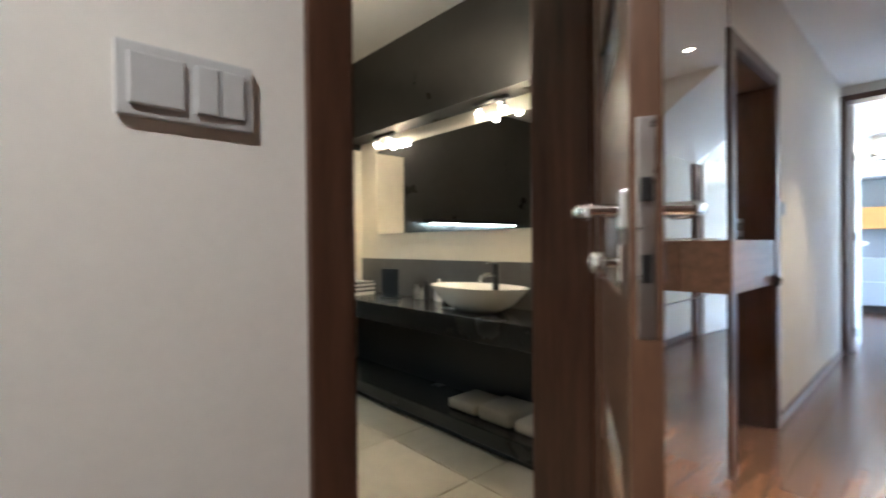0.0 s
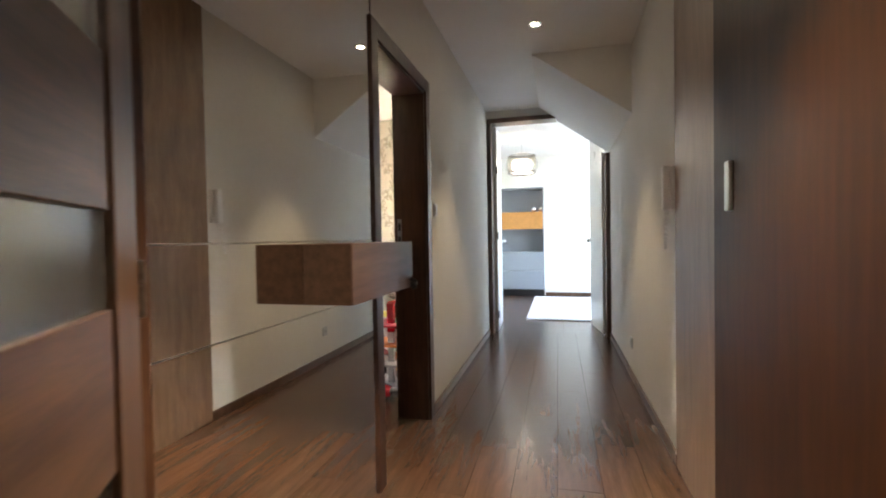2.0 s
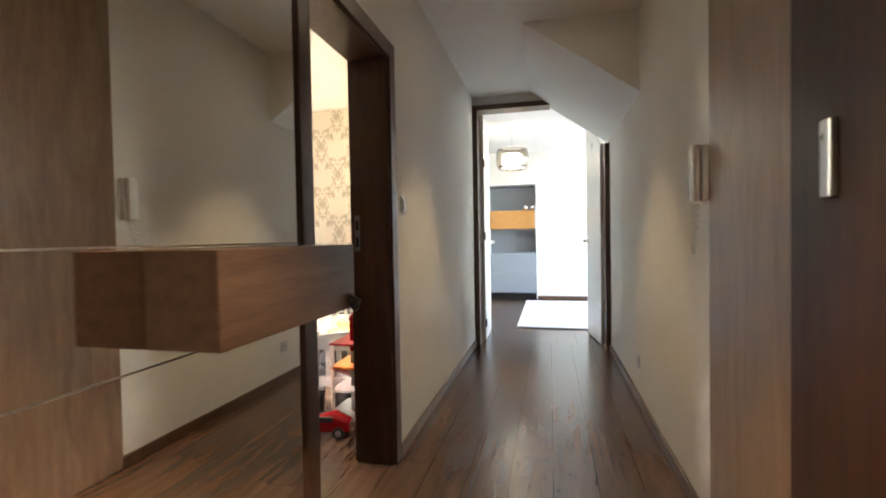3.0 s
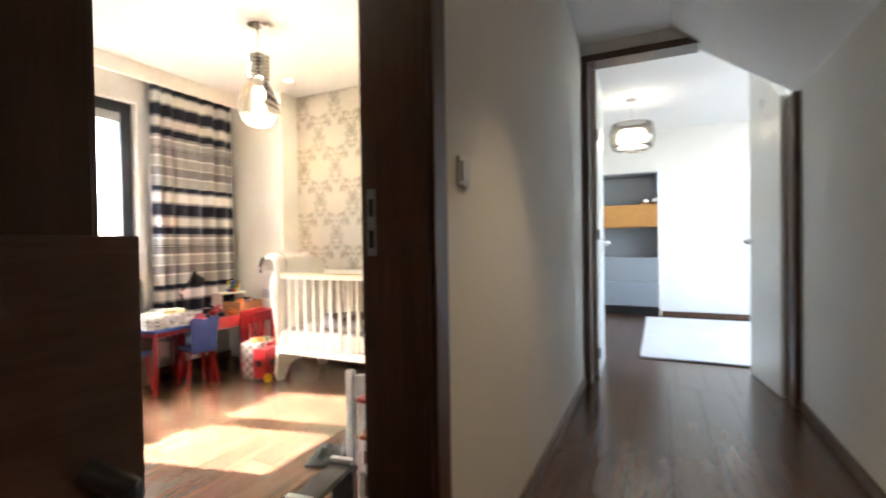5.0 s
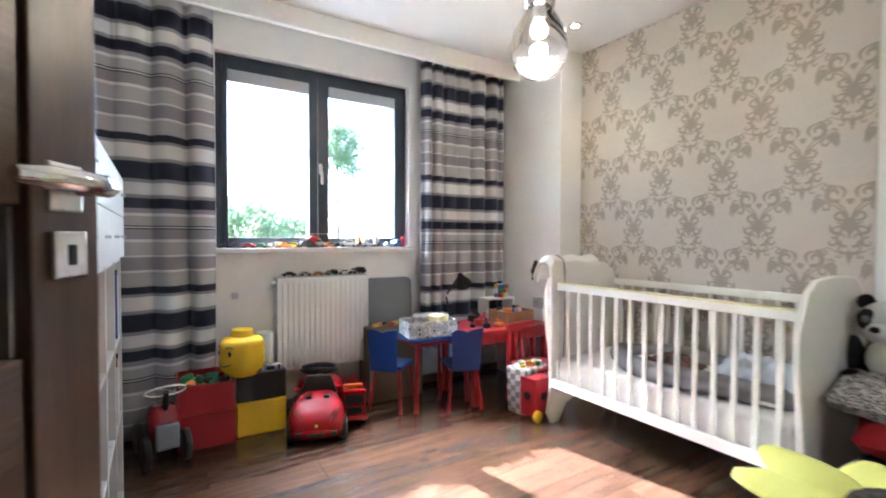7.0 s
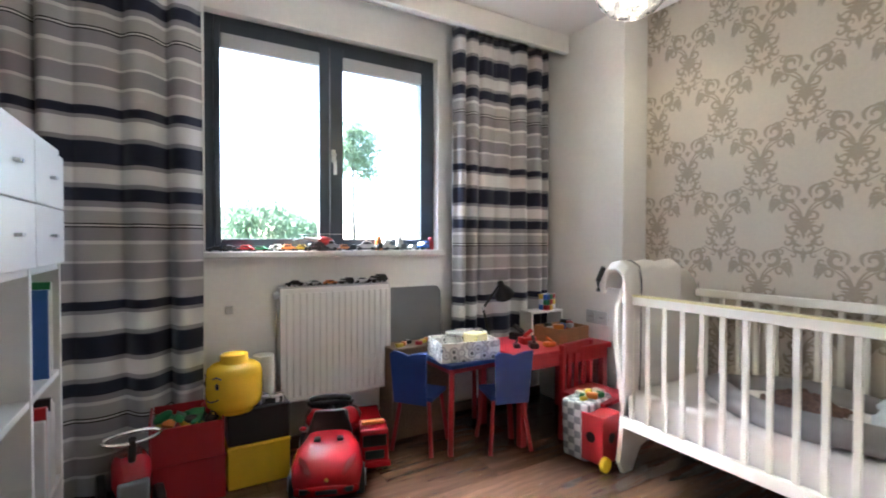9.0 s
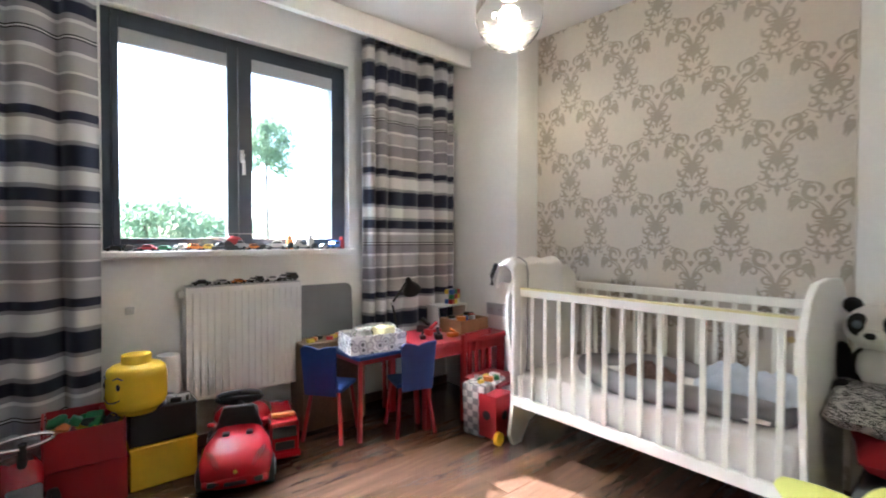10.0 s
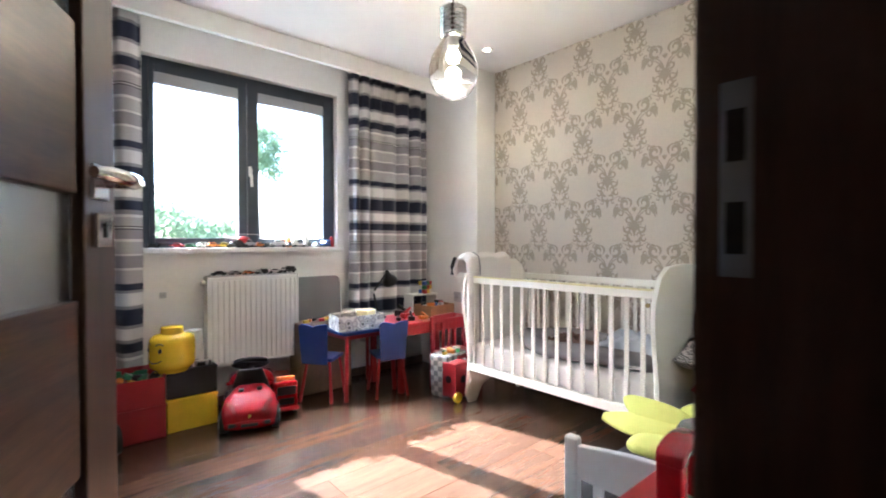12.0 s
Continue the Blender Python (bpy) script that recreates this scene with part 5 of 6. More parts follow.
rng = random.Random(8)
CARLABEL = ["red toy car on the window sill", "white toy car on the window sill", "dark toy car on the window sill", "orange toy car on the window sill", "green toy car on the window sill", "blue toy car on the window sill", "yellow toy car on the window sill", "silver toy car on the window sill"]
x = 3.30
i = 0
order = [2, 2, 0, 4, 1, 3, 6, 2, 7, 3, 2, 1, 2, 1, 2, 7, 5, 2, 0]
while x < 4.5 and i < len(order):
    ci = order[i]
    big = 1.0 + (0.5 if i in (7, 8, 11, 13, 16) else 0.1 * rng.random())
    toy_car(pose(x, 3.945 + 0.012 * rng.random(), WZ0 - 0.003, 0, 0, rng.choice((0, 180, 20, 160, 200))), big, COLOURS[ci], CARLABEL[ci], 1.0 + 0.6 * rng.random(), i % 3 == 1)
    x += 0.045 + 0.022 * big
    i += 1
for i, (x, ci, s) in enumerate(((3.66, 2, 1.2), (3.76, 7, 1.1), (3.84, 3, 1.0), (3.93, 2, 1.2), (4.02, 1, 1.3), (4.11, 2, 1.6))):
    toy_car(pose(x, 3.905, 0.8545, 0, 0, (170, 10, 190, 5, 0, 15)[i]), s, COLOURS[ci], CARLABEL[ci].replace("window sill", "radiator"), 1.0, i in (3, 5))
hl = thing("toy_helicopter", pose(3.83, 3.95, WZ0 - 0.003, 0, 0, 10), "red and white toy helicopter on the window sill", "toy")
part("hull", ball((0, 0, 0.05), 0.03, 14, None, (1.6, 0.8, 0.9)), COLOURS[0], hl, "", 50)
part("tail", cyl((-0.04, 0, 0.055), (-0.13, 0, 0.07), 0.01, 0.005, 10), COLOURS[1], hl, "", 40)
part("rotor", box(-0.1, -0.006, 0.088, 0.1, 0.006, 0.091), COLOURS[1], hl)
part("mast", cyl((0, 0, 0.07), (0, 0, 0.09), 0.004, n=8), COLOURS[2], hl)
part("skid", box(-0.04, -0.022, 0.0, 0.04, 0.022, 0.025, 0.004), COLOURS[2], hl)
for x, h, ci in ((4.14, 0.085, 3), (4.27, 0.095, 1), (4.475, 0.08, 0)):
    rb = thing("toy_robot", pose(x, 3.95, WZ0 - 0.003), "small standing toy figure on the window sill", "toy")
    b = box(-0.018, -0.012, 0, 0.018, 0.012, h * 0.7, 0.005)
    ball((0, 0, h * 0.82), 0.014, 10, b)
    part("figure", b, COLOURS[ci], rb, "", 50)

# ---- storage boxes ----
LREDBOX = paint("matt_red_plastic", (0.32, 0.012, 0.017), 0.4, 0.05, 0.04, 30)


def storage_box(x0, y0, z0, x1, y1, z1, mat, label, open_top=False):
    b = thing("storage_box", pose((x0 + x1) / 2, (y0 + y1) / 2, z0), label, "box", "stacked storage boxes")
    w, d, h = (x1 - x0) / 2, (y1 - y0) / 2, z1 - z0
    if open_top:
        for s in (-1, 1):
            a, c = sorted((s * w, s * (w - 0.008)))
            part("side", box(a, -d, 0, c, d, h, 0.002), mat, b)
            a, c = sorted((s * d, s * (d - 0.008)))
            part("side", box(-w + 0.008, a, 0, w - 0.008, c, h - (0.035 if s < 0 else 0), 0.002), mat, b)
        part("base", box(-w + 0.008, -d + 0.008, 0, w - 0.008, d - 0.008, h * 0.6), mat, b)
    else:
        part("box_body", box(-w, -d, 0, w, d, h, 0.006), mat, b)
        part("rim", box(-w - 0.003, -d - 0.003, h - 0.014, w + 0.003, d + 0.003, h - 0.004, 0.002), mat, b)
    return b


storage_box(3.04, 3.63, 0, 3.315, 3.82, 0.185, LREDBOX, "red plastic storage box on the floor")
storage_box(3.04, 3.62, 0.186, 3.31, 3.82, 0.37, LREDBOX, "open red storage box full of small toys", True)
storage_box(3.325, 3.66, 0, 3.585, 3.84, 0.185, YELLOW, "yellow plastic storage box on the floor")
storage_box(3.325, 3.67, 0.186, 3.585, 3.84, 0.345, BLACK, "black plastic storage box on the yellow one")
rng = random.Random(12)
for i in range(26):
    s = 0.012 + 0.022 * rng.random()
    b = box(-s, -s * 0.7, 0, s, s * 0.7, s * 1.1, 0.003) if i % 2 else ball((0, 0, s * 0.6), s * 0.8, 10, None, (1.6, 0.8, 0.8))
    lay("small_toy", b, COLOURS[(4, 4, 6, 3, 2, 0, 6, 4)[i % 8]], pose(3.06 + 0.225 * rng.random(), 3.65 + 0.14 * rng.random(), 0.30 + 0.05 * rng.random(), 40 * rng.random(), 30 * rng.random(), 360 * rng.random()), ("green", "green", "yellow", "orange", "black", "red", "yellow", "green")[i % 8] + " plastic toy heaped in the open box", "toy", "toys in the red box")
for i in range(12):
    s = 0.015 + 0.015 * rng.random()
    lay("small_toy", box(-s, -s * 0.6, 0, s, s * 0.6, s, 0.003), COLOURS[(2, 2, 7)[i % 3]], pose(3.36 + 0.21 * rng.random(), 3.68 + 0.12 * rng.random(), 0.345, 0, 0, 360 * rng.random()), "dark plastic toy part on the black box", "toy", "toys on the black box")
rng = random.Random(31)
for i in range(18):
    s = 0.014 + 0.016 * rng.random()
    lay("small_toy", box(-s, -s * 0.7, 0, s, s * 0.7, s * 1.2, 0.003), COLOURS[(2, 0, 7, 3, 2, 5)[i % 6]], pose(5.03 + 0.22 * rng.random(), 3.45 + 0.14 * rng.random(), 0.53 + 0.04 * rng.random(), 0, 0, 360 * rng.random()), "small mixed toy in the plywood crate", "toy", "toys in the crate")
for i, (x, y, s, ci) in enumerate(((4.9, 3.55, 0.05, 0), (4.86, 3.45, 0.04, 2), (4.93, 3.66, 0.055, 2), (4.96, 3.43, 0.035, 3), (4.78, 3.5, 0.03, 2))):
    b = box(-s, -s * 0.6, 0, s, s * 0.6, s * 0.8, 0.008)
    cyl((-s * 0.5, 0, s * 0.8), (s * 0.6, 0, s * 1.5), s * 0.25, bm=b)
    lay("desk_toy", b, COLOURS[ci], pose(x, y, 0.49, 0, 0, 60 * i), ("red", "black", "dark", "orange", "black")[i] + " plastic toy machine on the desk", "toy", "toys on the desk")
for i in range(8):
    s = 0.02
    lay("small_toy", box(-s, -s * 0.7, 0, s, s * 0.7, s, 0.003), COLOURS[(6, 3, 2, 0)[i % 4]], pose(4.2 + 0.04 * i, 3.8 + 0.03 * (i % 3), 0.5, 0, 0, 50 * i), "small toy on top of the chest", "toy", "toys on the chest")

# yellow storage head, one plain shape with a printed face
bm = lathe([(0, 0), (0.075, 0), (0.08, 0.012), (0.09, 0.02), (0.108, 0.035), (0.114, 0.06), (0.114, 0.165), (0.108, 0.19), (0.09, 0.205), (0.06, 0.21), (0.057, 0.213), (0.057, 0.245), (0.052, 0.25), (0, 0.25)], 40)
for s in (-1, 1):
    ball((0.1125 * math.cos(s * 0.38), 0.1125 * math.sin(s * 0.38), 0.135), 0.012, 10, bm, (0.5, 1, 1.2), 1)
    tube([(0.1145 * math.cos(s * a), 0.1145 * math.sin(s * a), z) for a, z in ((0.2, 0.165), (0.36, 0.174), (0.55, 0.166))], 0.003, 6, bm=bm, index=1)
tube([(0.1145 * math.cos(a), 0.1145 * math.sin(a), 0.085 - 0.018 * math.cos(a * 3.2)) for a in [-0.45 + 0.9 * i / 8 for i in range(9)]], 0.003, 6, bm=bm, index=1)
lay("yellow_storage_head", bm, [YELLOW, BLACK], pose(3.355, 3.68, 0.346, 0, 0, 207), "yellow plastic head-shaped storage jar on the black box", "storage jar")
cn = thing("white_canister", pose(3.5, 3.85, 0.345), "white plastic canister behind the yellow jar", "canister")
part("canister_body", cyl((0, 0, 0), (0, 0, 0.19), 0.055, 0.05, 24, 0.008), PVCWHITE, cn, "", 40)

# ---- ride-on car ----
rc2 = thing("ride_on_car", pose(3.755, 3.6, 0, 0, 0, -110) @ Matrix.Diagonal((0.9, 1.1, 1.0, 1)), "glossy red ride-on toy sports car with black seat back", "ride-on car")


def loft(secs, n=20, power=0.6):
    """A rounded hull through (x, half width, z low, z high) stations."""
    b = bmesh.new()
    rings = []
    for x, hw, z0, z1 in secs:
        ring = []
        for i in range(n):
            a = 2 * math.pi * i / n
            c, s = math.cos(a), math.sin(a)
            ring.append(b.verts.new((x, hw * math.copysign(abs(c) ** power, c), (z0 + z1) / 2 + (z1 - z0) / 2 * math.copysign(abs(s) ** power, s))))
        rings.append(ring)
    for r, t in zip(rings, rings[1:]):
        for i in range(n):
            b.faces.new((r[i], r[(i + 1) % n], t[(i + 1) % n], t[i]))
    b.faces.new(rings[0])
    b.faces.new(rings[-1])
    return b


part("car_body", loft([(0.292, 0.09, 0.045, 0.105), (0.278, 0.122, 0.035, 0.135), (0.22, 0.138, 0.03, 0.168), (0.14, 0.136, 0.035, 0.196), (0.06, 0.112, 0.05, 0.225), (0.0, 0.085, 0.06, 0.215), (-0.1, 0.09, 0.06, 0.2), (-0.18, 0.125, 0.05, 0.23), (-0.25, 0.13, 0.05, 0.25), (-0.29, 0.1, 0.07, 0.23)]), REDGLOSS, rc2, "glossy red body", 60)
part("bumper", loft([(0.30, 0.07, 0.04, 0.075), (0.285, 0.12, 0.03, 0.085), (0.24, 0.128, 0.03, 0.08)]), REDGLOSS, rc2, "", 60)
for s in (-1, 1):
    hd = part("headlight", ball((0, 0, 0), 0.036, 16, None, (1.6, 0.4, 0.55)), glass("lamp_cover", (0.55, 0.57, 0.6), 0.1), rc2, "clear headlight", 60)
    hd.matrix_basis = pose(0.245, s * 0.085, 0.142, 0, 25, s * -28)
    part("air_intake", box(0.284, s * 0.075 - 0.024, 0.05, 0.300, s * 0.075 + 0.024, 0.072, 0.005), BLACK, rc2)
    for x in (0.2, -0.2):
        wh = part("wheel", cyl((x, s * 0.105, 0.062), (x, s * 0.142, 0.062), 0.062, n=24, bevel=0.008), BLACK, rc2, "", 40)
        part("hub", cyl((x, s * 0.14, 0.062), (x, s * 0.147, 0.062), 0.036, n=16, bevel=0.003), STEEL, wh, "", 40)
part("seat", loft([(0.0, 0.06, 0.19, 0.215), (-0.08, 0.075, 0.19, 0.225), (-0.17, 0.07, 0.19, 0.25)]), BLACK, rc2, "black seat", 60)
part("windscreen", prism([(-0.095, 0.2), (0.095, 0.2), (0.06, 0.31), (-0.06, 0.31)], 0.03, "x", 0.02, 0.008), BLACK, rc2, "black windscreen")
part("steering_wheel", tube([(-0.01, 0.085 * math.cos(a), 0.335 + 0.022 * math.sin(a)) for a in [2 * math.pi * i / 24 for i in range(24)]], 0.015, 8, closed=True), BLACK, rc2, "black steering wheel", 60)
part("steering_column", cyl((0.02, 0, 0.21), (-0.01, 0, 0.325), 0.03, 0.02), BLACK, rc2, "", 40)
part("wheel_spoke", box(-0.03, -0.08, 0.318, 0.01, 0.08, 0.342, 0.008), BLACK, rc2)
for s in (-1, 1):
    part("bonnet_vent", box(0.1, s * 0.045 - 0.012, 0.202, 0.135, s * 0.045 + 0.012, 0.214, 0.003), BLACK, rc2)
    part("wing_mirror", ball((0.05, s * 0.108, 0.235), 0.016, 10, None, (0.7, 1, 0.7)), REDGLOSS, rc2, "", 60)
part("front_grille", box(0.292, -0.04, 0.048, 0.304, 0.04, 0.066, 0.004), BLACK, rc2)
part("emblem", ball((0.297, 0, 0.105), 0.007, 10, None, (0.5, 1, 1.2)), COLOURS[6], rc2)
tk = thing("toy_truck", pose(3.98, 3.67, 0, 0, 0, -105) @ Matrix.Scale(0.9, 4), "large red toy truck with a black windscreen", "toy truck")
part("cab", box(0.06, -0.075, 0.05, 0.2, 0.075, 0.23, 0.015, 3), REDGLOSS, tk)
part("windscreen", box(0.195, -0.062, 0.14, 0.204, 0.062, 0.2, 0.004), BLACK, tk)
part("grille", box(0.195, -0.05, 0.075, 0.205, 0.05, 0.12, 0.003), BLACK, tk)
part("bumper", box(0.185, -0.082, 0.035, 0.215, 0.082, 0.062, 0.006), REDGLOSS, tk)
part("roof_light", box(0.11, -0.06, 0.23, 0.14, 0.06, 0.25, 0.006), COLOURS[3], tk)
part("load_bed", box(-0.24, -0.07, 0.06, 0.05, 0.07, 0.2, 0.008), REDGLOSS, tk)
for x in (-0.18, -0.08, 0.13):
    for s in (-1, 1):
        part("wheel", cyl((x, s * 0.055, 0.035), (x, s * 0.08, 0.035), 0.035, n=18, bevel=0.005), BLACK, tk, "", 40)

# push-along tricycle in the corner
tr = thing("red_tricycle", pose(2.98, 3.62, 0, 0, 0, -80), "red ride-on toy with chrome handle and dark wheels", "ride-on toy")
part("fuel_tank", loft([(0.1, 0.05, 0.1, 0.2), (0.06, 0.065, 0.08, 0.28), (-0.05, 0.065, 0.1, 0.27), (-0.14, 0.05, 0.12, 0.22)]), REDGLOSS, tr, "", 60)
part("front_panel", box(0.09, -0.05, 0.08, 0.12, 0.05, 0.2, 0.012, 3), GREY, tr)
part("handlebar", tube([(0.08, 0.09 * math.cos(a), 0.355 + 0.022 * math.sin(a)) for a in [2 * math.pi * i / 20 for i in range(20)]], 0.008, 8, closed=True), CHROME, tr, "chrome steering ring", 60)
part("stem", cyl((0.06, 0, 0.26), (0.08, 0, 0.35), 0.014), BLACK, tr, "", 40)
for x, s in ((0.08, 1), (0.08, -1), (-0.14, 1), (-0.14, -1)):
    part("wheel", cyl((x, s * 0.07, 0.075), (x, s * 0.1, 0.075), 0.075, n=22, bevel=0.008), BLACK, tr, "", 40)

# bag, red box and wheel beside the cot
n = Nodes("grey_plaid")
v0 = n.coords((28, 28, 28))
ck = n.add("TexChecker", {"Vector": v0, "Scale": 1.0, "Color1": (0.62, 0.62, 0.62, 1), "Color2": (0.25, 0.26, 0.28, 1)}).outputs[0]
n.set(Base_Color=ck, Roughness=0.5)
n.bump(n.noise(n.coords(), 25), 0.3, 0.006)
bg = thing("plaid_bag", pose(4.97, 3.16, 0, 0, 0, 12), "grey plaid shopping bag full of toys", "bag")
bm = box(-0.12, -0.075, 0, 0.12, 0.075, 0.29, 0.02, 3)
for v in bm.verts:
    v.co.x *= 1 + 0.25 * v.co.z
    v.co += Vector((noise.noise(v.co * 9) * 0.012, noise.noise(v.co * 9 + Vector((5, 0, 0))) * 0.012, 0))
part("bag_body", bm, n.mat, bg, "", 50)
for i in range(9):
    s = 0.018 + 0.003 * (i % 4)
    lay("small_toy", box(-s, -s * 0.6, 0, s, s * 0.6, s, 0.004), COLOURS[(6, 4, 1, 3, 0)[i % 5]], pose(4.90 + 0.02 * i, 3.12 + 0.03 * (i % 3), 0.289, 0, 0, 40 * i), "small bright toy heaped in the plaid bag", "toy", "toys in the bag")
rb = thing("red_block_box", pose(4.92, 3.0, 0, 0, 0, 6), "red wooden box with a round hole", "box")
part("box_body", box(-0.055, -0.02, 0.02, 0.1, 0.1, 0.25, 0.005), RED, rb)
part("round_hole", cyl((-0.0565, 0.045, 0.14), (-0.0545, 0.045, 0.14), 0.025, n=24), BLACK, rb)
part("round_hole", cyl((0.02, -0.0215, 0.14), (0.02, -0.0195, 0.14), 0.025, n=24), BLACK, rb)
part("yellow_wheel", cyl((-0.05, -0.045, 0.035), (-0.05, -0.022, 0.035), 0.035, n=24, bevel=0.005), YELLOW, rb, "yellow wheel", 40)

# ---- white shelf unit ----
sh = thing("shelf_unit", pose(KX0, 0, 0), "white shelf unit with drawers above open compartments", "shelf unit")
SX, SY0, SY1, SZ = 0.385, 2.0, 3.3, 1.36
part("top_panel", box(0.002, SY0, SZ - 0.03, SX, SY1, SZ, 0.003), WHITE, sh)
part("base_panel", box(0.002, SY0, 0.0, SX, SY1, 0.04, 0.003), WHITE, sh)
part("back_panel", box(0.002, SY0 + 0.02, 0.04, 0.012, SY1 - 0.02, SZ - 0.03), WHITE, sh)
for i in range(5):
    y = SY0 + i * (SY1 - SY0 - 0.02) / 4
    part("upright", box(0.012, y, 0.04, SX, y + 0.02, SZ - 0.03, 0.002), WHITE, sh)
for z in (0.36, 0.68, 1.0):
    for i in range(4):
        y = SY0 + i * (SY1 - SY0 - 0.02) / 4
        part("shelf", box(0.012, y + 0.02, z, SX - 0.003, y + 0.32, z + 0.018, 0.002), WHITE, sh)
for j in range(2):
    for i in range(4):
        y = SY0 + i * (SY1 - SY0 - 0.02) / 4
        dr = part("drawer_front", box(SX - 0.004, y + 0.003, 1.02 + j * 0.158, SX + 0.014, y + 0.317, 1.175 + j * 0.158, 0.003), WHITE, sh)
        part("knob", box(SX + 0.013, y + 0.145, 1.095 + j * 0.158, SX + 0.028, y + 0.175, 1.103 + j * 0.158, 0.002), STEEL, dr, "small steel pull")
rng = random.Random(5)
for i, (y, z, h, ci) in enumerate(((2.7, 0.378, 0.22, 1), (2.74, 0.378, 0.2, 2), (2.4, 0.698, 0.24, 0))):
    bo = thing("picture_book", pose(KX0 + 0.2, y, z), ("white", "black", "red")[i] + " picture book standing in the shelf unit", "book", "books in the shelf unit")
    part("cover", box(0, 0, 0, 0.17, 0.022, h, 0.002), COLOURS[ci], bo)
    part("page_block", box(0.004, 0.003, 0.003, 0.1715, 0.019, h - 0.003), WHITE, bo)
for i, (y, z, h, ci, nm) in enumerate(((3.19, 0.698, 0.27, 4, "dark green"), (3.165, 0.698, 0.25, 5, "blue"), (3.2, 0.378, 0.24, 1, "white"), (3.175, 0.378, 0.26, 2, "black"), (3.15, 0.378, 0.23, 5, "blue"), (3.125, 0.378, 0.25, 0, "red"), (3.1, 0.378, 0.22, 1, "white"))):
    bo = thing("picture_book", pose(KX0 + 0.2, y, z), nm + " picture book standing in the shelf unit", "book", "books in the shelf unit")
    part("cover", box(0, 0, 0, 0.18, 0.02, h, 0.002), COLOURS[ci], bo)
    part("page_block", box(0.004, 0.003, 0.003, 0.1815, 0.017, h - 0.003), WHITE, bo)
tub = open_box("white_tub", pose(KX0 + 0.26, 2.85, 0.041), 0.22, 0.26, 0.13, PVCWHITE, "white plastic tub with red band on the lowest shelf", "tub", 0.006)
part("red_band", box(0.1085, -0.131, 0.02, 0.1125, 0.131, 0.06), COLOURS[0], tub, "red band")

# ---- toy garage at the foot of the bed ----
gg = thing("toy_garage", pose(3.868, 1.115, 0), "red and grey multi-storey toy garage with carrying arch", "toy garage")
part("base", box(-0.16, -0.16, 0.0, 0.16, 0.2, 0.03, 0.008), STEELGREY, gg)
for i, z in enumerate((0.17, 0.31, 0.45)):
    part("deck", box(-0.15, -0.15, z, 0.15, 0.17, z + 0.016, 0.005), (STEELGREY, COLOURS[3], RED)[i], gg)
for x in (-0.14, 0.14):
    for y in (-0.14, 0.155):
        part("column", cyl((x, y, 0.03), (x, y, 0.455), 0.011, n=12), PVCWHITE, gg, "", 40)
for x in (-0.045, 0.085):
    part("tower_leg", box(x - 0.016, 0.025, 0.03, x + 0.016, 0.075, 0.4, 0.006), STEELGREY, gg)
    part("tower_post", box(x - 0.018, 0.022, 0.4, x + 0.018, 0.078, 0.59, 0.009, 3), REDGLOSS, gg, "red arch post")
arc = [(0.02 + 0.083 * math.cos(math.pi * i / 16), 0.588 + 0.045 * math.sin(math.pi * i / 16) ** 0.6) for i in range(17)]
hole = [(0.02 - 0.047 * math.cos(math.pi * i / 16), 0.588 + 0.016 * math.sin(math.pi * i / 16) ** 0.6) for i in range(17)]
part("carrying_arch", prism(arc + hole, 0.06, "y", 0.02, 0.008), REDGLOSS, gg, "red carrying arch", 50)
for i in range(5):
    part("lift_car", box(-0.005, 0.032, 0.1 + i * 0.085, 0.045, 0.066, 0.15 + i * 0.085, 0.006), COLOURS[(6, 3, 5, 1, 4)[i]], gg)
part("ramp", prism([(-0.15, 0.03), (0.15, 0.17), (0.15, 0.182), (-0.15, 0.042)], 0.08, "y", -0.14), COLOURS[3], gg)
part("upper_ramp", prism([(-0.15, 0.31), (0.15, 0.17), (0.15, 0.182), (-0.15, 0.322)], 0.06, "y", 0.1), RED, gg)
rt = thing("toy_ramp", pose(3.66, 1.4, 0, 0, 0, 8), "dark grey plastic toy track on low feet", "toy")
part("track_plate", box(-0.17, -0.05, 0.13, 0.17, 0.05, 0.15, 0.005), BLACK, rt)
for x in (-0.15, 0.15):
    part("side_foot", box(x - 0.015, -0.045, 0, x + 0.015, 0.045, 0.131, 0.005), BLACK, rt)
    part("end_stop", box(x - 0.012, -0.052, 0.148, x + 0.012, 0.052, 0.172, 0.004), STEELGREY, rt)
fe = thing("toy_roadster", pose(3.53, 1.22, 0, 0, 0, 100), "glossy red toy car with black windows on the floor", "toy car")
part("car_body", loft([(0.15, 0.045, 0.03, 0.06), (0.13, 0.06, 0.025, 0.08), (0.06, 0.065, 0.025, 0.095), (0.03, 0.06, 0.025, 0.125), (-0.06, 0.06, 0.025, 0.13), (-0.11, 0.064, 0.025, 0.1), (-0.15, 0.05, 0.03, 0.085)], 18, 0.55), REDGLOSS, fe, "", 60)
part("side_window", box(-0.06, -0.061, 0.09, 0.02, 0.061, 0.118, 0.004), BLACK, fe)
part("windscreen", box(0.03, -0.045, 0.092, 0.045, 0.045, 0.118, 0.004), BLACK, fe)
for x in (-0.09, 0.09):
    for sg in (-1, 1):
        wh = part("wheel", cyl((x, sg * 0.045, 0.032), (x, sg * 0.068, 0.032), 0.032, n=18, bevel=0.005), BLACK, fe, "", 40)
        part("rim", cyl((x, sg * 0.066, 0.032), (x, sg * 0.07, 0.032), 0.018, n=12), STEEL, wh, "", 40)
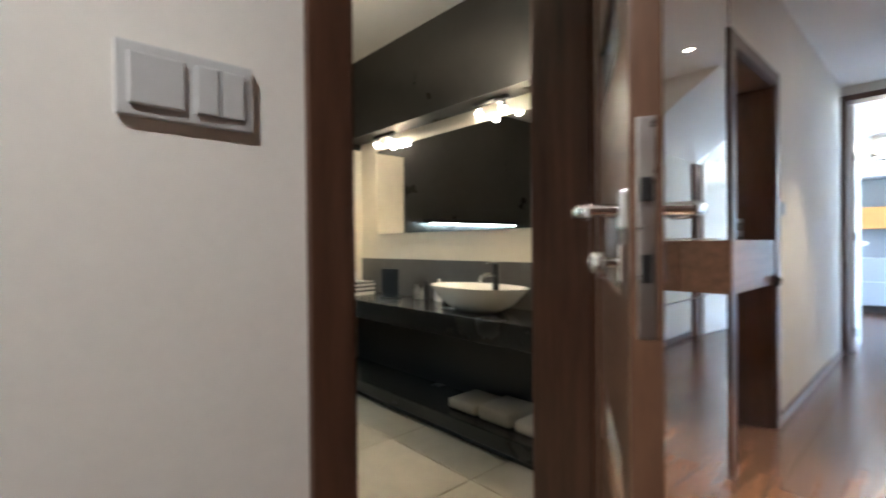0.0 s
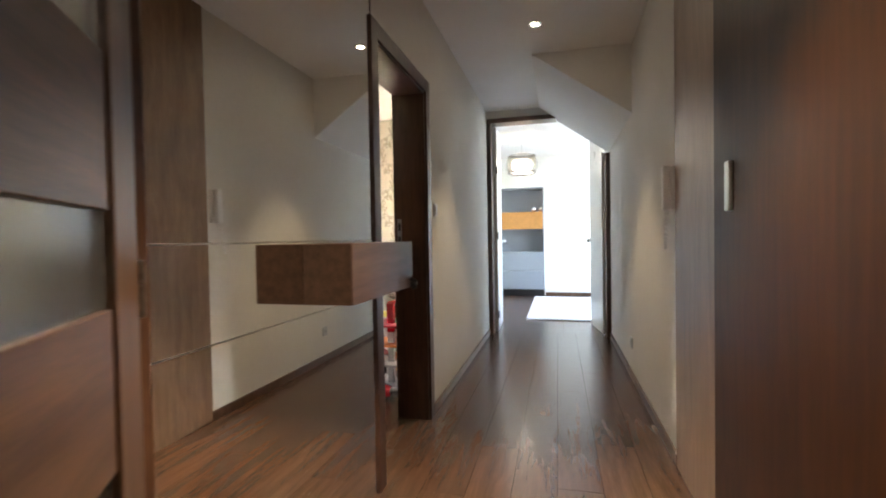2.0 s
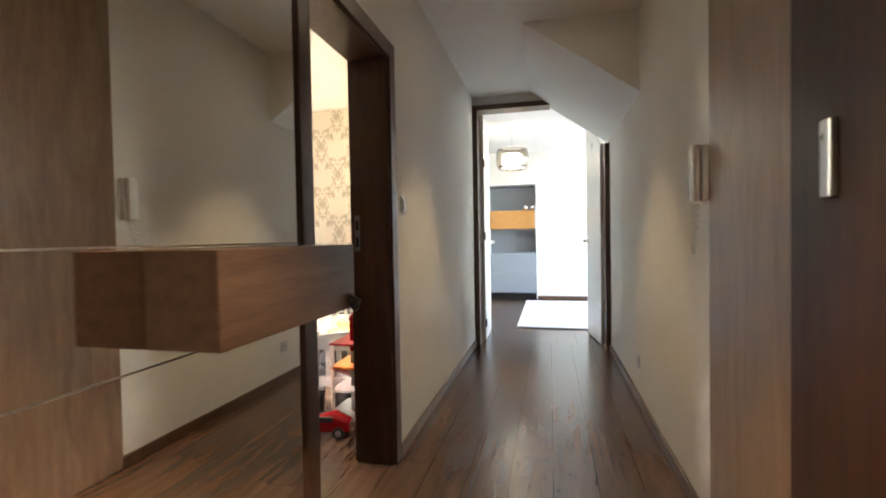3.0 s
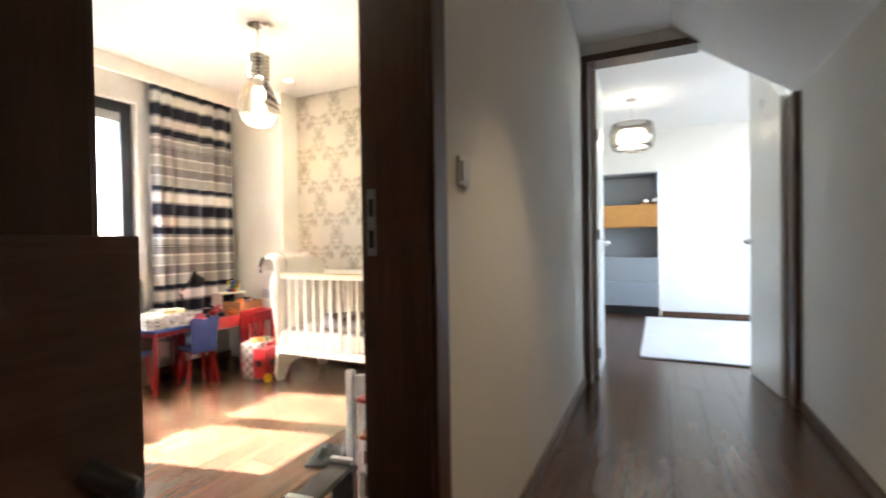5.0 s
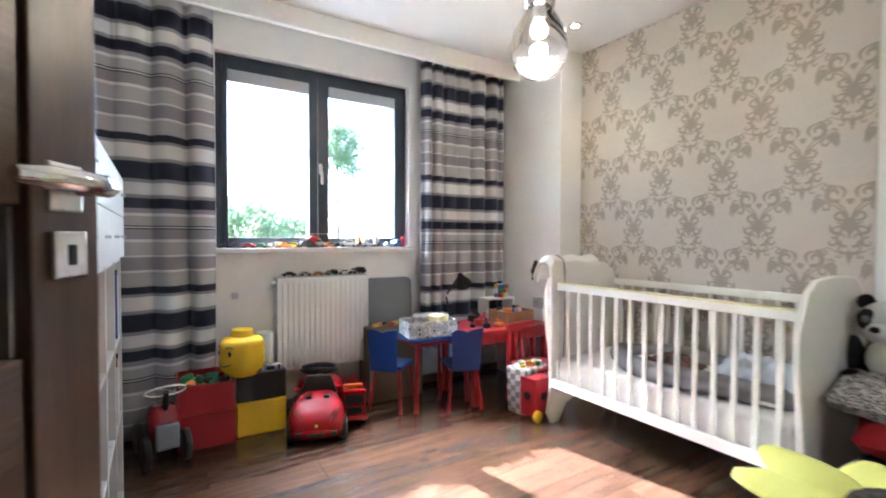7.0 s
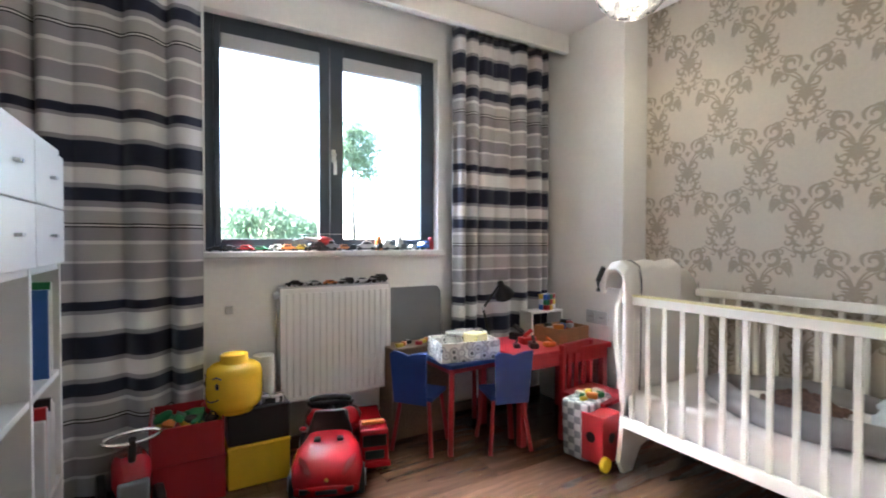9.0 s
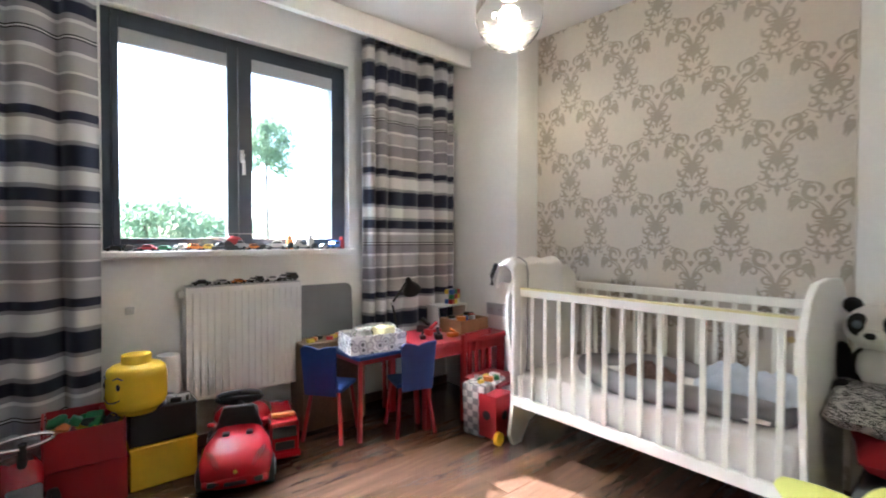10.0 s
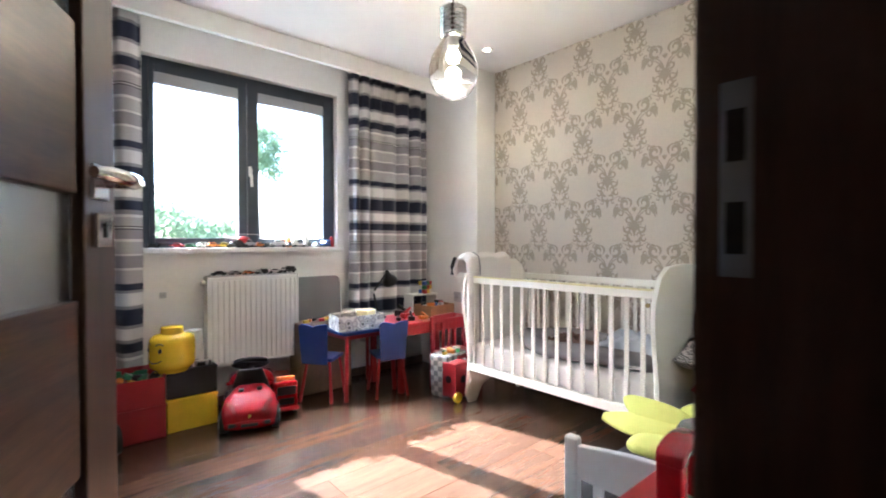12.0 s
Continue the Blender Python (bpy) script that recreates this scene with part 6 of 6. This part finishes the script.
po = lay("cloth_rabbit", ball((0.06, 0, 0.11), 0.04, 12, ball((0, 0, 0.06), 0.055, 14, None, (1.2, 0.9, 1.0))), paint("cream_plush", (0.62, 0.52, 0.38), 0.95, 0.1, 0.8, 300), pose(4.66, 1.69, 0.0, 0, 0, 160), "small cream plush toy on the floor between the beds", "soft toy")

# ---- outside ----
n = Nodes("leaf_green")
lv = n.noise(n.coords(), 6)
n.set(Base_Color=n.ramp(lv, [(0.3, (0.06, 0.1, 0.04)), (0.7, (0.12, 0.17, 0.07))]), Roughness=0.55)
tl = n.add("BsdfTranslucent", {"Color": (0.3, 0.4, 0.24, 1)})
mx = n.add("MixShader", {0: 0.55, 1: n.shader.outputs[0], 2: tl.outputs[0]})
n.tree.links.new(mx.outputs[0], n.tree.nodes["Material Output"].inputs[0])
LEAFMAT = n.mat
BARK = paint("bark", (0.12, 0.09, 0.065), 0.9, 0.3, 0.8, 14)
setting("ground", box(-300, 4.6, -3.3, 300, 600, -3.0), paint("lawn_green", (0.09, 0.12, 0.05), 0.95, 0.3, 0.5, 3), "mown green lawn outside the window", "ground")


def tree(x, y, h, seed, low=0.3, spread=0.2):
    rng = random.Random(seed)
    t = thing("tree", pose(x, y, -3.0), "leafy green garden tree beyond the window", "tree", "garden trees")
    b = tube([(0, 0, 0), (0.06, 0.03, h * 0.3), (-0.04, 0.02, h * 0.6), (0.02, 0, h * 0.92)], [0.16, 0.12, 0.08, 0.03], 10)
    ends = []
    for i in range(9):
        a, z = i * 2.4, h * (low + (0.84 - low) / 9 * i)
        e = (math.cos(a) * h * spread, math.sin(a) * h * spread, z + h * 0.7 * spread)
        tube([(0, 0, z), (e[0] * 0.5, e[1] * 0.5, z + h * 0.45 * spread), e], [0.05, 0.035, 0.015], 6, bm=b)
        ends.append(e)
    part("trunk", b, BARK, t, "", 60)
    verts, faces = [], []
    for i in range(5200):
        e = rng.choice(ends + [(0, 0, h * 0.9)])
        c = Vector(e) + Vector((rng.gauss(0, 1), rng.gauss(0, 1), rng.gauss(0, 0.8))) * h * 0.42 * spread
        q = Euler((rng.random() * 6, rng.random() * 6, rng.random() * 6)).to_quaternion()
        s = (0.08 + 0.07 * rng.random())
        k = len(verts)
        verts += [tuple(c + q @ Vector(p)) for p in ((-s, 0, 0), (0, -s * 0.45, 0.01), (s, 0, 0), (0, s * 0.45, 0.01))]
        faces.append((k, k + 1, k + 2, k + 3))
    me = bpy.data.meshes.new("crown")
    me.from_pydata(verts, [], faces)
    me.materials.append(LEAFMAT)
    cr = new("crown", me)
    cr.parent = t
    tagged(cr, "uneven green leaf crown", kind="stuff")


tree(5.6, 20.5, 5.6, 1)
tree(8.0, 22.0, 5.2, 2)
tree(13.0, 30.0, 12.6, 3, 0.62, 0.08)


# ---- floor boards and tiles ----
def boards(rx0, rx1, ry0, ry1, step=0.19, length=1.28):
    n = 0
    y = ry0
    while y < ry1:
        x = rx0 - length * ((n * 0.37) % 1)
        while x < rx1:
            a, c = max(x, rx0), min(x + length, rx1)
            if c - a > 0.02:
                bm = bmesh.new()
                e = 0.0012
                top = [bm.verts.new(v) for v in ((a + e, y + e, 0), (c - e, y + e, 0), (c - e, min(y + step, ry1) - e, 0), (a + e, min(y + step, ry1) - e, 0))]
                low = [bm.verts.new((v.co.x + dx, v.co.y + dy, -0.01)) for v, dx, dy in zip(top, (-e, e, e, -e), (-e, -e, e, e))]
                bm.faces.new(top)
                for i in range(4):
                    bm.faces.new((top[i], low[i], low[(i + 1) % 4], top[(i + 1) % 4]))
                part("board", bm, FLOORWOOD, floor)
            x += length
        y += step
        n += 1


boards(-1.5, FX + 0.14, HR - 0.02, KY0 - 0.001)
boards(KX0 - 0.02, KX1 + 0.02, KY0, KY1 + 0.02)
boards(FX + 0.14, FX2 + 0.02, -1.6, 2.0)
bath_floor = bpy.data.objects["bathroom_floor"]
for i in range(4):
    for j in range(5):
        x, y = -0.2 + i * 0.61, KY0 + j * 0.61
        bm = box(x + 0.002, y + 0.002, -0.006, min(x + 0.608, 2.25), min(y + 0.608, 3.39), 0.0, 0.0015, 1)
        part("tile", bm, BEIGETILE, bath_floor)
